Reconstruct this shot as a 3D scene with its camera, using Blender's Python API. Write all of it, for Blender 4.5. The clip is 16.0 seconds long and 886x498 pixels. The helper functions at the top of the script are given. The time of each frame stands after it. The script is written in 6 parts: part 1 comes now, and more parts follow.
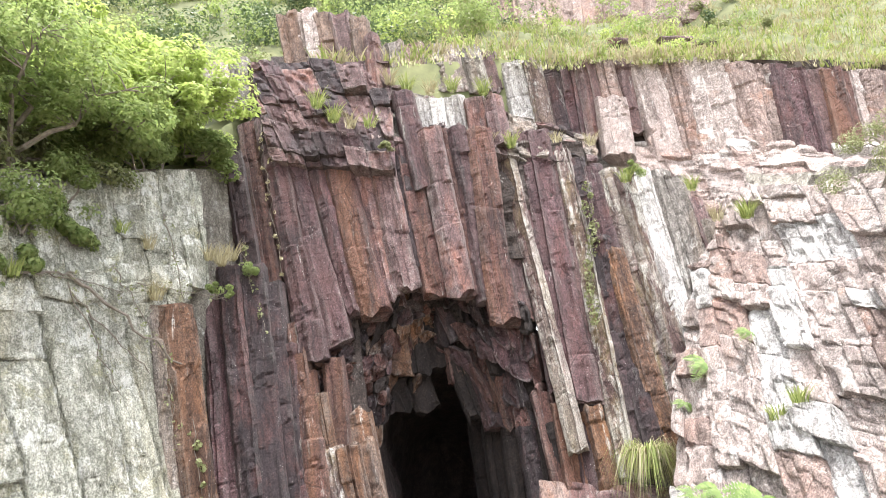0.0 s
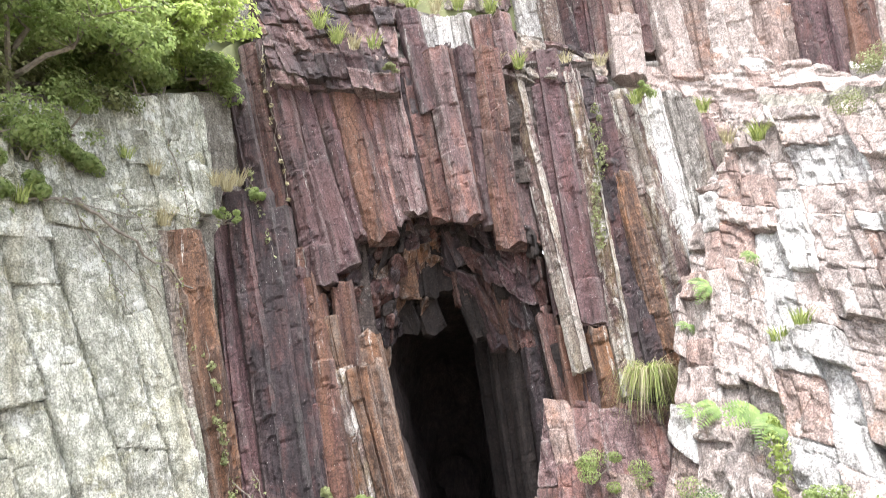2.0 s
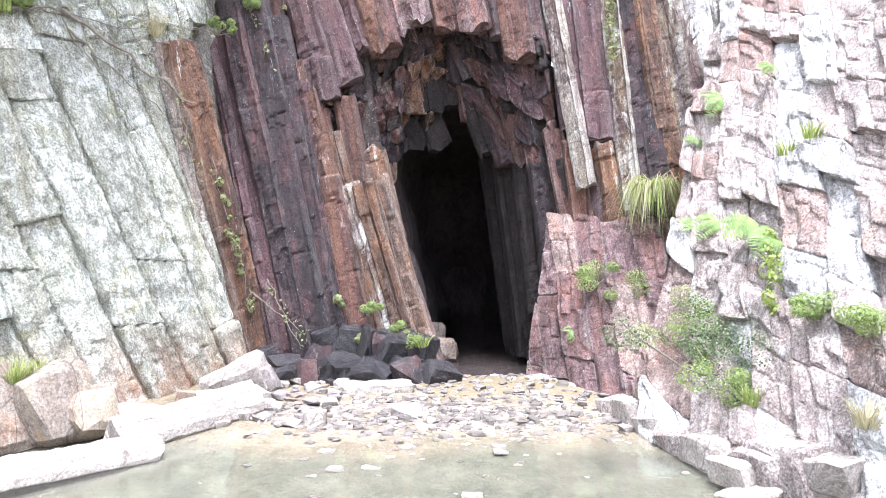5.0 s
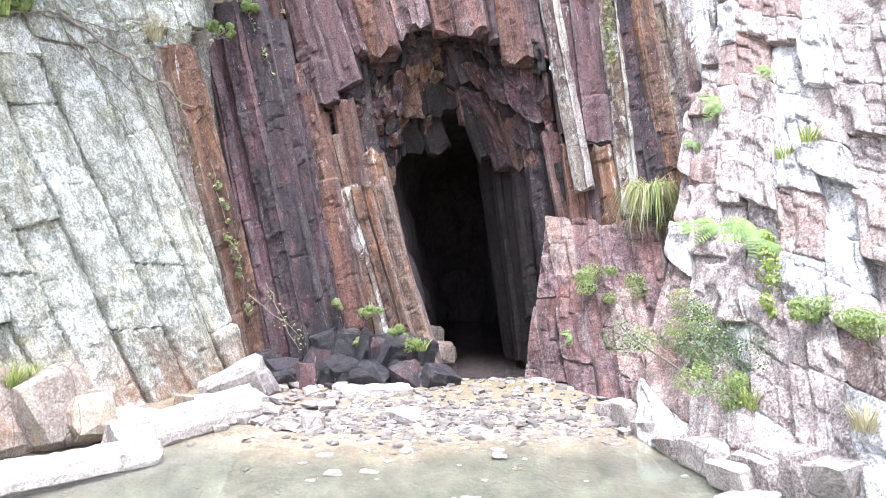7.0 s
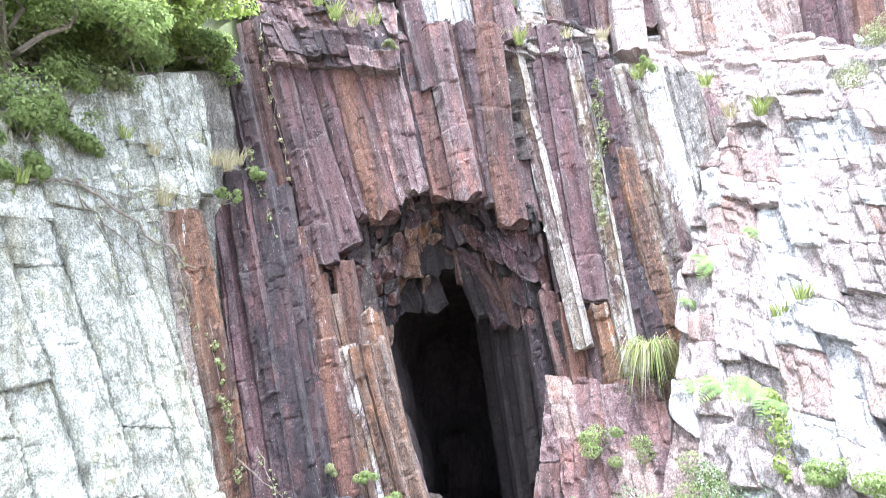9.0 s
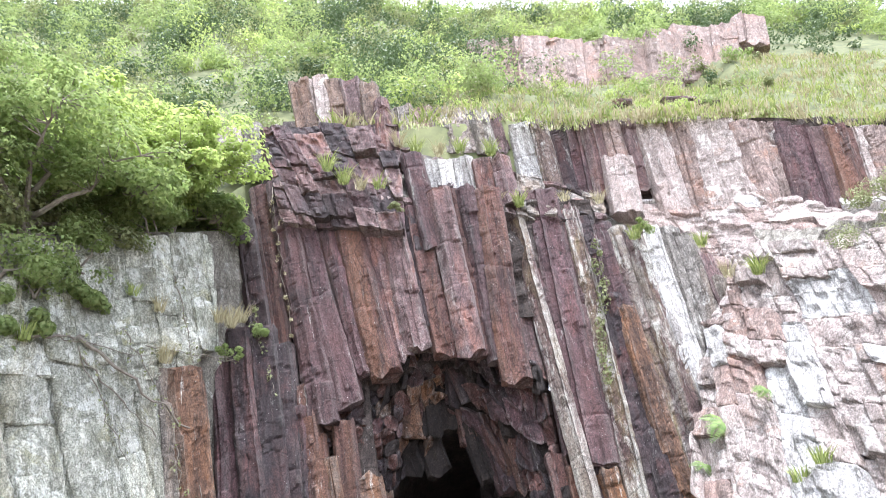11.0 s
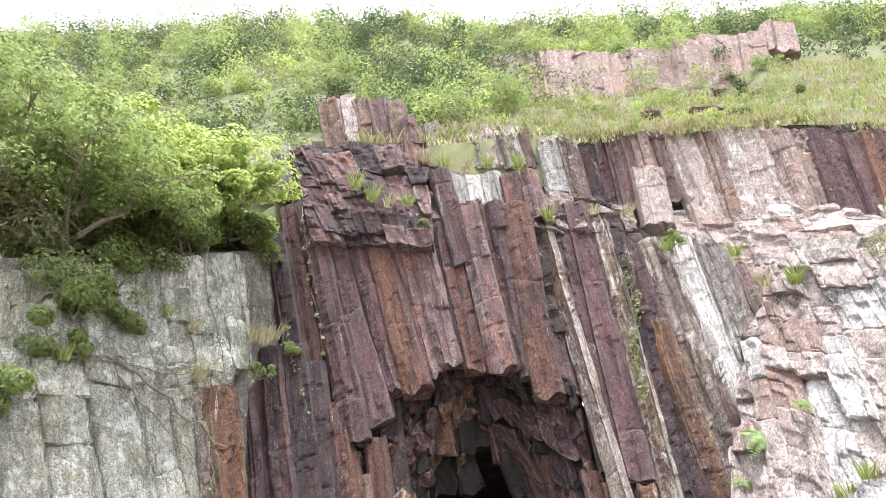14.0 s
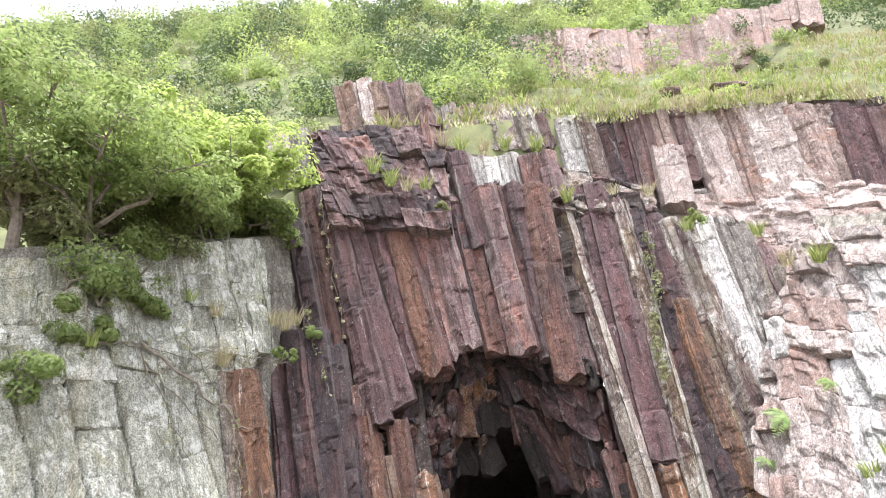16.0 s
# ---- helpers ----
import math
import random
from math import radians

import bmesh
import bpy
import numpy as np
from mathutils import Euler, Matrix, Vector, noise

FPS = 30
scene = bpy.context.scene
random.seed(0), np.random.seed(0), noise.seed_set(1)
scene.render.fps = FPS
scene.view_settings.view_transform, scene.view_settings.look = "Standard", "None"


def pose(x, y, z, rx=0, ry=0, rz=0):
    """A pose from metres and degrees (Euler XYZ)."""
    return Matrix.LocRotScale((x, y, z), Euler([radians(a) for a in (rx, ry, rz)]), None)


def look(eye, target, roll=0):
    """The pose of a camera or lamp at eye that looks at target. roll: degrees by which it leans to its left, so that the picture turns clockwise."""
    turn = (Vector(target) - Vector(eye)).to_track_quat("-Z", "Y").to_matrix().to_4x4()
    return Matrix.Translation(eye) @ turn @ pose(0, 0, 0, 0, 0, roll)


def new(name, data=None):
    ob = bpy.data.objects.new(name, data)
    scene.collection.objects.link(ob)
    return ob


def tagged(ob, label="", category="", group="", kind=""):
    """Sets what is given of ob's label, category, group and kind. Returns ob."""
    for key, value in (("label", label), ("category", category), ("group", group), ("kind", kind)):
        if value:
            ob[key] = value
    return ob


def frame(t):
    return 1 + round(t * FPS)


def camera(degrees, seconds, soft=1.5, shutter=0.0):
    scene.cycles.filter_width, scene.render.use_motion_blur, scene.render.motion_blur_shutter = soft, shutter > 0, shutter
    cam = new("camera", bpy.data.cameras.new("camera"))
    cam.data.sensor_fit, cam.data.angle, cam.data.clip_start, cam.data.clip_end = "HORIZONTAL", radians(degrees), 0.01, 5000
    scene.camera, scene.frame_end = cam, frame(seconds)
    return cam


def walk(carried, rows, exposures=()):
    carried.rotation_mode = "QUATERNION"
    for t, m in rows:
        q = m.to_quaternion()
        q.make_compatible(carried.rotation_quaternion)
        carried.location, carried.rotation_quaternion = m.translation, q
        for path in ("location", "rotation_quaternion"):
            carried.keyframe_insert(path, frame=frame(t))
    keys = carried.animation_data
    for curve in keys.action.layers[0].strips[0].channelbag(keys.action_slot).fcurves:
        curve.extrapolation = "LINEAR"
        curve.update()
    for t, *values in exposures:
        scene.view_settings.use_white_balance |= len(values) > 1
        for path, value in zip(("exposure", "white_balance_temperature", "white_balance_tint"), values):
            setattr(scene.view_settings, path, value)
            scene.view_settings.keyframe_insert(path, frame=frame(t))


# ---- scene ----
cam = camera(66.2, 16.0, 0.7, 0.3)
EYE = (0.0, 0.0, 3.0)
# seconds, then the camera's turn in degrees about x, y and z
TURNS = [
    (0.0, 110.000, 0.000, 0.000), (0.5, 109.544, 0.013, 0.196), (1.0, 108.484, 0.067, 0.325),
    (1.5, 106.772, 0.073, 0.473), (2.0, 103.643, 0.054, 0.590), (2.5, 99.009, 0.107, 0.749),
    (3.0, 94.889, 0.091, 0.860), (3.5, 91.766, 0.122, 0.976), (4.0, 89.808, 0.140, 1.054),
    (4.5, 88.75, 0.15, 1.055), (5.25, 88.05, 0.165, 1.045), (6.0, 88.0, 0.175, 1.015),
    (6.5, 88.231, 0.181, 0.998), (7.0, 88.472, 0.195, 0.927), (7.5, 89.438, 0.240, 0.892),
    (8.0, 92.621, 0.291, 0.868), (8.5, 97.239, 0.326, 0.825), (9.0, 101.802, 0.461, 0.800),
    (9.5, 105.224, 0.537, 0.785), (10.0, 108.505, 0.625, 0.807), (10.5, 112.2, 0.45, 0.9), (11.0, 115.0, 0.28, 1.0),
    (11.5, 116.5, 0.15, 1.15), (12.0, 116.85, 0.1, 1.35), (12.5, 116.756, -0.016, 1.710),
    (13.0, 116.635, 0.044, 2.378), (13.5, 116.495, 0.074, 3.074), (14.0, 116.342, 0.162, 3.678),
    (14.5, 116.279, 0.150, 4.134), (15.0, 116.209, 0.176, 4.638), (15.5, 116.075, 0.166, 5.071),
    (16.0, 114.889, 0.208, 5.439),
]
EXPOSURES = [(0.0, 1.65, 6350, 13), (2.0, 1.72, 6250, 13), (3.0, 1.92, 5850, 14), (4.0, 1.98, 5700, 15), (7.0, 1.94, 5650, 16), (8.0, 2.05, 5550, 15), (9.0, 2.24, 5450, 13), (10.0, 1.97, 5480, 13), (12.5, 1.41, 6220, 15), (16.0, 1.53, 6180, 15)]
walk(cam, [(t, pose(*EYE, rx, ry, rz)) for t, rx, ry, rz in TURNS], EXPOSURES)

# ---- sky and sun: bright haze, sun almost overhead ----
world = bpy.data.worlds.new("sky")
scene.world = world
world.use_nodes = True
wn, wl = world.node_tree.nodes, world.node_tree.links
sky = wn.new("ShaderNodeTexSky")
sky.sky_type, sky.sun_disc = "NISHITA", False
sky.sun_elevation, sky.sun_rotation = radians(76), radians(194)
sky.air_density, sky.dust_density, sky.ozone_density = 1.0, 5.0, 1.0
haze = wn.new("ShaderNodeMix")
haze.data_type = "RGBA"
haze.inputs["Factor"].default_value = 0.8
haze.inputs["B"].default_value = (9.5, 9.6, 9.7, 1)
wl.new(sky.outputs[0], haze.inputs["A"])
wl.new(haze.outputs["Result"], wn["Background"].inputs["Color"])
wn["Background"].inputs["Strength"].default_value = 0.1
sun_data = bpy.data.lights.new("sun", "SUN")
sun_data.energy, sun_data.angle, sun_data.color = 3.2, radians(22), (1.0, 0.96, 0.9)
sun = new("sun", sun_data)
sun.matrix_world = look((1.9, 4.3, 32), (0, 12, 0))


# ---- materials ----
def nodes_of(name):
    m = bpy.data.materials.new(name)
    m.use_nodes = True
    return m, m.node_tree.nodes, m.node_tree.links, m.node_tree.nodes["Principled BSDF"]


def mapped(n, l, scale, coord="Object", shift=True):
    """Object coordinates, scaled, moved about by the object's own random number."""
    tc, mp = n.new("ShaderNodeTexCoord"), n.new("ShaderNodeMapping")
    mp.inputs["Scale"].default_value = scale
    l.new(tc.outputs[coord], mp.inputs["Vector"])
    if shift:
        oi, mul = n.new("ShaderNodeObjectInfo"), n.new("ShaderNodeMath")
        mul.operation = "MULTIPLY"
        mul.inputs[1].default_value = 37.0
        l.new(oi.outputs["Random"], mul.inputs[0])
        l.new(mul.outputs[0], mp.inputs["Location"])
    return mp.outputs[0]


def noised(n, l, vec, scale, detail=6, rough=0.6, distort=0.0):
    t = n.new("ShaderNodeTexNoise")
    t.inputs["Scale"].default_value, t.inputs["Detail"].default_value = scale, detail
    t.inputs["Roughness"].default_value, t.inputs["Distortion"].default_value = rough, distort
    l.new(vec, t.inputs["Vector"])
    return t.outputs["Fac"]


def ramp(n, l, fac, *stops):
    r = n.new("ShaderNodeValToRGB")
    e = r.color_ramp.elements
    while len(e) < len(stops):
        e.new(0.5)
    for k, (p, c) in enumerate(stops):
        e[k].position = p
        e[k].color = (c, c, c, 1) if isinstance(c, (int, float)) else (*c, 1)
    l.new(fac, r.inputs[0])
    return r.outputs["Color"]


def blend(n, l, fac, a, b, kind="MIX"):
    m = n.new("ShaderNodeMix")
    m.data_type, m.blend_type = "RGBA", kind
    for key, v in (("Factor", fac), ("A", a), ("B", b)):
        if isinstance(v, (int, float)):
            m.inputs[key].default_value = v if key == "Factor" else (v, v, v, 1)
        elif isinstance(v, tuple):
            m.inputs[key].default_value = (*v, 1)
        else:
            l.new(v, m.inputs[key])
    return m.outputs["Result"]


def bumped(n, l, bsdf, *heights):
    last = None
    for h, strength, dist in heights:
        b = n.new("ShaderNodeBump")
        b.inputs["Strength"].default_value, b.inputs["Distance"].default_value = strength, dist
        l.new(h, b.inputs["Height"])
        if last:
            l.new(last, b.inputs["Normal"])
        last = b.outputs[0]
    l.new(last, bsdf.inputs["Normal"])


def rock(name, low, high, stain=(0.05, 0.035, 0.03), stain_at=0.6, crust=(0.62, 0.62, 0.58), crust_at=0.7,
         patch=None, patch_at=0.6, streak=0.12, rough=0.85, cracks=0.5, scale=1.0, shift=True, mottle=0.55, relief=0.035, wash=None, runs=0.7, grain=0.72, arris=0.0, tide=None):
    """Weathered rock: two tones in streaks, dark stains, a tinted patch, pale lichen crust and specks, hairline cracks."""
    m, n, l, b = nodes_of(name)
    long = mapped(n, l, (1 * scale, 1 * scale, streak * scale), shift=shift)
    even = mapped(n, l, (scale, scale, scale), shift=shift)
    c = ramp(n, l, noised(n, l, long, 3.2, 7, 0.68, 0.4), (0.33, low), (0.66, high))
    c = blend(n, l, ramp(n, l, noised(n, l, even, 22, 5, 0.7), (0.38, 0.0), (0.62, 0.75)), c, tuple(0.45 * v for v in low))
    if patch:
        c = blend(n, l, ramp(n, l, noised(n, l, mapped(n, l, (scale, scale, streak * 3 * scale), shift=shift), 1.3, 6, 0.65, 0.6), (patch_at - 0.08, 0.0), (patch_at + 0.08, 0.85)), c, patch)
    c = blend(n, l, ramp(n, l, noised(n, l, long, 1.7, 8, 0.72, 1.0), (stain_at - 0.07, 0.0), (stain_at + 0.08, 0.8)), c, stain)
    cr = noised(n, l, mapped(n, l, (scale, scale, streak * 2.2 * scale), shift=shift), 2.6, 10, 0.78, 0.3)
    c = blend(n, l, ramp(n, l, cr, (crust_at - 0.035, 0.0), (crust_at + 0.035, 0.9)), c, crust)
    c = blend(n, l, ramp(n, l, noised(n, l, mapped(n, l, (scale, scale, scale * max(streak, 0.45)), shift=shift), 8.0, 12, 0.82, 0.2), (0.5, 0.0), (0.6, mottle)), c, tuple(min(0.85, 1.3 * v) for v in high))
    c = blend(n, l, ramp(n, l, noised(n, l, mapped(n, l, (scale, scale, scale * max(streak, 0.4)), shift=shift), 6.3, 12, 0.82, 0.5), (0.53, 0.0), (0.62, mottle)), c, tuple(0.42 * v for v in low))
    # stains that run down the cliff across the joints
    geo, lie, slant = n.new("ShaderNodeNewGeometry"), n.new("ShaderNodeMapping"), n.new("ShaderNodeMapping")
    lie.inputs["Rotation"].default_value = (0, radians(10), 0)
    slant.inputs["Scale"].default_value = (1, 1, 0.085)
    l.new(geo.outputs["Position"], lie.inputs["Vector"])
    l.new(lie.outputs[0], slant.inputs["Vector"])
    if wash:
        c = blend(n, l, ramp(n, l, noised(n, l, slant.outputs[0], 0.9, 9, 0.7, 0.3), (0.5, 0.0), (0.62, 0.7)), c, wash)
    c = blend(n, l, ramp(n, l, noised(n, l, slant.outputs[0], 3.0, 10, 0.74, 0.2), (0.52, 0.0), (0.62, runs)), c, tuple(0.75 * v for v in stain))
    c = blend(n, l, ramp(n, l, noised(n, l, slant.outputs[0], 4.6, 12, 0.8, 0.1), (0.6, 0.0), (0.66, 0.8 * runs)), c, crust)
    if tide:
        level, low_z = n.new("ShaderNodeSeparateXYZ"), n.new("ShaderNodeMapRange")
        l.new(geo.outputs["Position"], level.inputs[0])
        low_z.inputs["From Min"].default_value, low_z.inputs["From Max"].default_value = 1.5, 0.2
        l.new(level.outputs["Z"], low_z.inputs["Value"])
        c = blend(n, l, blend(n, l, ramp(n, l, noised(n, l, mapped(n, l, (scale, scale, 0.25), shift=shift), 2.4, 8, 0.75), (0.36, 0.0), (0.58, 0.95)), 0.0, low_z.outputs[0]), c, tide)
    if arris:
        worn = blend(n, l, ramp(n, l, noised(n, l, mapped(n, l, (scale, scale, 0.3 * scale), shift=shift), 4.0, 10, 0.8), (0.44, 0.0), (0.54, arris)), 0.0, ramp(n, l, geo.outputs["Pointiness"], (0.51, 0.0), (0.57, 1.0)))
        c = blend(n, l, worn, c, crust)
    c = blend(n, l, grain, c, ramp(n, l, noised(n, l, even, 38, 4, 0.75), (0.36, 0.12), (0.64, 0.88)), "OVERLAY")
    sp = n.new("ShaderNodeTexVoronoi")
    sp.inputs["Scale"].default_value = 13
    l.new(even, sp.inputs["Vector"])
    sparse = blend(n, l, ramp(n, l, noised(n, l, even, 2.5, 2, 0.5), (0.46, 0.0), (0.58, 0.9)), 0.0, ramp(n, l, sp.outputs["Distance"], (0.06, 1.0), (0.11, 0.0)))
    c = blend(n, l, sparse, c, crust)
    ck = n.new("ShaderNodeTexVoronoi")
    ck.feature = "DISTANCE_TO_EDGE"
    ck.inputs["Scale"].default_value = 1.5
    warp = n.new("ShaderNodeVectorMath")
    warp.operation = "ADD"
    nz = n.new("ShaderNodeTexNoise")
    nz.inputs["Scale"].default_value = 3.0
    l.new(even, nz.inputs["Vector"])
    tame = n.new("ShaderNodeVectorMath")
    tame.operation = "SCALE"
    tame.inputs["Scale"].default_value = 0.1
    l.new(nz.outputs["Color"], tame.inputs[0])
    l.new(tame.outputs[0], warp.inputs[0])
    l.new(mapped(n, l, (scale, scale, scale * 0.55), shift=shift), warp.inputs[1])
    l.new(warp.outputs[0], ck.inputs["Vector"])
    hair = n.new("ShaderNodeTexVoronoi")
    hair.feature = "DISTANCE_TO_EDGE"
    hair.inputs["Scale"].default_value = 4.5
    l.new(warp.outputs[0], hair.inputs["Vector"])
    c = blend(n, l, ramp(n, l, hair.outputs["Distance"], (0.006, 0.4 * cracks), (0.025, 0.0)), c, tuple(0.35 * v for v in low))
    line = ramp(n, l, ck.outputs["Distance"], (0.0, 0.0), (0.022, 1.0))
    c = blend(n, l, ramp(n, l, ck.outputs["Distance"], (0.004, cracks), (0.016, 0.0)), c, tuple(0.3 * v for v in low))
    oi = n.new("ShaderNodeObjectInfo")
    hsv = n.new("ShaderNodeHueSaturation")
    l.new(c, hsv.inputs["Color"])
    vr = n.new("ShaderNodeMapRange")
    vr.inputs["To Min"].default_value, vr.inputs["To Max"].default_value = 0.84, 1.16
    l.new(oi.outputs["Random"], vr.inputs["Value"])
    l.new(vr.outputs[0], hsv.inputs["Value"])
    l.new(hsv.outputs[0], b.inputs["Base Color"])
    b.inputs["Roughness"].default_value = rough
    bumped(n, l, b, (noised(n, l, long, 7, 8, 0.75), 0.8, relief), (noised(n, l, even, 22, 8, 0.8), 0.9, 0.045), (line, 0.5 * cracks, 0.02))
    return m


ROCK = {
    "purple": rock("purple_rhyolite", (0.05, 0.026, 0.031), (0.165, 0.093, 0.1), stain=(0.03, 0.022, 0.024), crust_at=0.72, patch=(0.15, 0.065, 0.058), patch_at=0.6, streak=0.14, arris=0.12, stain_at=0.58, mottle=0.35, wash=(0.1, 0.055, 0.055)),
    "mauve": rock("mauve_rhyolite", (0.1, 0.06, 0.062), (0.26, 0.172, 0.17), stain=(0.06, 0.035, 0.033), crust_at=0.69, patch=(0.24, 0.11, 0.08), patch_at=0.58, streak=0.15, arris=0.2, stain_at=0.58, mottle=0.4, wash=(0.15, 0.085, 0.08)),
    "red": rock("red_brown_rhyolite", (0.075, 0.03, 0.027), (0.19, 0.095, 0.08), stain=(0.035, 0.022, 0.022), crust_at=0.75, streak=0.13, arris=0.08, stain_at=0.55, mottle=0.35, wash=(0.17, 0.085, 0.05)),
    "dark": rock("dark_slate_rhyolite", (0.024, 0.017, 0.021), (0.08, 0.056, 0.062), stain=(0.02, 0.016, 0.018), crust_at=0.74, patch=(0.14, 0.06, 0.055), streak=0.16, arris=0.08, mottle=0.35, wash=(0.09, 0.05, 0.05), runs=0.5),
    "orange": rock("iron_stained_rhyolite", (0.095, 0.048, 0.03), (0.26, 0.145, 0.088), stain=(0.05, 0.03, 0.025), crust_at=0.67, patch=(0.3, 0.135, 0.055), patch_at=0.55, streak=0.14, arris=0.15, stain_at=0.51, mottle=0.45, wash=(0.16, 0.085, 0.05), runs=0.85),
    "tan": rock("tan_rhyolite", (0.14, 0.088, 0.066), (0.32, 0.225, 0.175), stain=(0.06, 0.04, 0.035), crust_at=0.68, patch=(0.36, 0.18, 0.09), patch_at=0.6, streak=0.2, arris=0.2, stain_at=0.55, mottle=0.5, wash=(0.24, 0.14, 0.09)),
    "lichen": rock("lichen_streaked_rhyolite", (0.14, 0.09, 0.08), (0.36, 0.28, 0.24), stain=(0.07, 0.045, 0.04), crust=(0.72, 0.71, 0.67), crust_at=0.53, patch=(0.3, 0.26, 0.13), patch_at=0.62, streak=0.2, mottle=0.6, wash=(0.15, 0.1, 0.09)),
    "streaked": rock("lichen_edged_rhyolite", (0.075, 0.042, 0.042), (0.2, 0.125, 0.115), stain=(0.05, 0.03, 0.03), crust=(0.62, 0.61, 0.56), crust_at=0.55, patch=(0.24, 0.19, 0.09), patch_at=0.6, streak=0.1, arris=0.6, mottle=0.5, wash=(0.32, 0.28, 0.23)),
    "white": rock("white_crusted_rhyolite", (0.44, 0.42, 0.4), (0.73, 0.72, 0.7), stain=(0.2, 0.16, 0.15), stain_at=0.66, crust=(0.82, 0.82, 0.8), crust_at=0.56, cracks=0.4, mottle=0.6, relief=0.05, runs=0.5),
    "pink": rock("pink_weathered_rhyolite", (0.31, 0.255, 0.232), (0.545, 0.48, 0.45), stain=(0.24, 0.18, 0.17), stain_at=0.64, crust=(0.7, 0.68, 0.65), crust_at=0.57, patch=(0.4, 0.24, 0.17), patch_at=0.66, streak=0.35, cracks=0.4, mottle=0.65, relief=0.05, wash=(0.45, 0.36, 0.33), runs=0.35),
    "rose": rock("rose_weathered_rhyolite", (0.24, 0.175, 0.155), (0.43, 0.345, 0.31), stain=(0.12, 0.08, 0.07), stain_at=0.6, crust=(0.72, 0.7, 0.67), crust_at=0.62, patch=(0.36, 0.2, 0.14), patch_at=0.62, streak=0.35, mottle=0.55, cracks=0.5, wash=(0.3, 0.2, 0.17), runs=0.6),
    "pale": rock("pale_green_grey_rhyolite", (0.37, 0.385, 0.31), (0.66, 0.675, 0.595), stain=(0.2, 0.2, 0.155), stain_at=0.55, crust=(0.72, 0.74, 0.7), crust_at=0.56, patch=(0.36, 0.34, 0.17), patch_at=0.63, streak=0.4, cracks=0.4, mottle=0.7, wash=(0.4, 0.38, 0.28), runs=0.5, tide=(0.34, 0.2, 0.13)),
    "grey": rock("grey_streaked_rhyolite", (0.2, 0.185, 0.165), (0.42, 0.39, 0.36), stain=(0.09, 0.075, 0.065), stain_at=0.56, crust=(0.68, 0.68, 0.64), crust_at=0.6, mottle=0.7, wash=(0.27, 0.2, 0.15)),
    "black": rock("wet_black_rock", (0.024, 0.022, 0.025), (0.1, 0.092, 0.1), stain=(0.012, 0.011, 0.012), crust=(0.3, 0.29, 0.28), crust_at=0.74, streak=4.0, relief=0.09, rough=0.34, mottle=0.5, runs=0.2),
    # the two cave tones are the cliff's rock with the recess's shade painted in
    "cave": rock("shaded_cave_rock", (0.014, 0.011, 0.011), (0.055, 0.04, 0.035), stain=(0.02, 0.016, 0.015), crust=(0.3, 0.25, 0.22), crust_at=0.73, streak=0.4, rough=0.9, shift=False, mottle=0.4, runs=0.3),
    "shaded_cave_wall": rock("shaded_cave_wall_rock", (0.03, 0.024, 0.024), (0.11, 0.08, 0.075), stain=(0.02, 0.016, 0.015), crust=(0.3, 0.25, 0.22), crust_at=0.73, streak=0.4, rough=0.9, shift=False, mottle=0.4, runs=0.3),
    "cream": rock("cream_broken_rhyolite", (0.44, 0.39, 0.345), (0.63, 0.575, 0.525), stain=(0.34, 0.27, 0.22), stain_at=0.66, crust=(0.72, 0.7, 0.67), crust_at=0.66, patch=(0.42, 0.27, 0.16), patch_at=0.7, streak=0.4, mottle=0.22, cracks=0.5, runs=0.15, grain=0.35),
    "stump": rock("rust_stained_cream_rhyolite", (0.34, 0.27, 0.22), (0.56, 0.48, 0.41), stain=(0.2, 0.13, 0.09), stain_at=0.6, crust=(0.66, 0.64, 0.58), crust_at=0.64, patch=(0.36, 0.2, 0.11), patch_at=0.6, streak=0.3, mottle=0.25, cracks=0.6, runs=0.3, grain=0.4, wash=(0.42, 0.36, 0.26)),
    "pebble": rock("grey_pink_pebble", (0.3, 0.265, 0.25), (0.5, 0.45, 0.43), stain=(0.24, 0.19, 0.17), crust_at=0.7, streak=0.6, mottle=0.2, cracks=0.2, runs=0.0, grain=0.3),
    "core": rock("joint_rock", (0.054, 0.042, 0.037), (0.132, 0.102, 0.090), stain=(0.04, 0.03, 0.028), crust_at=0.64, streak=0.4, shift=False),
    "core_pale": rock("pale_joint_rock", (0.22, 0.2, 0.165), (0.42, 0.4, 0.35), stain=(0.09, 0.075, 0.06), crust_at=0.6, streak=0.4, shift=False),
}


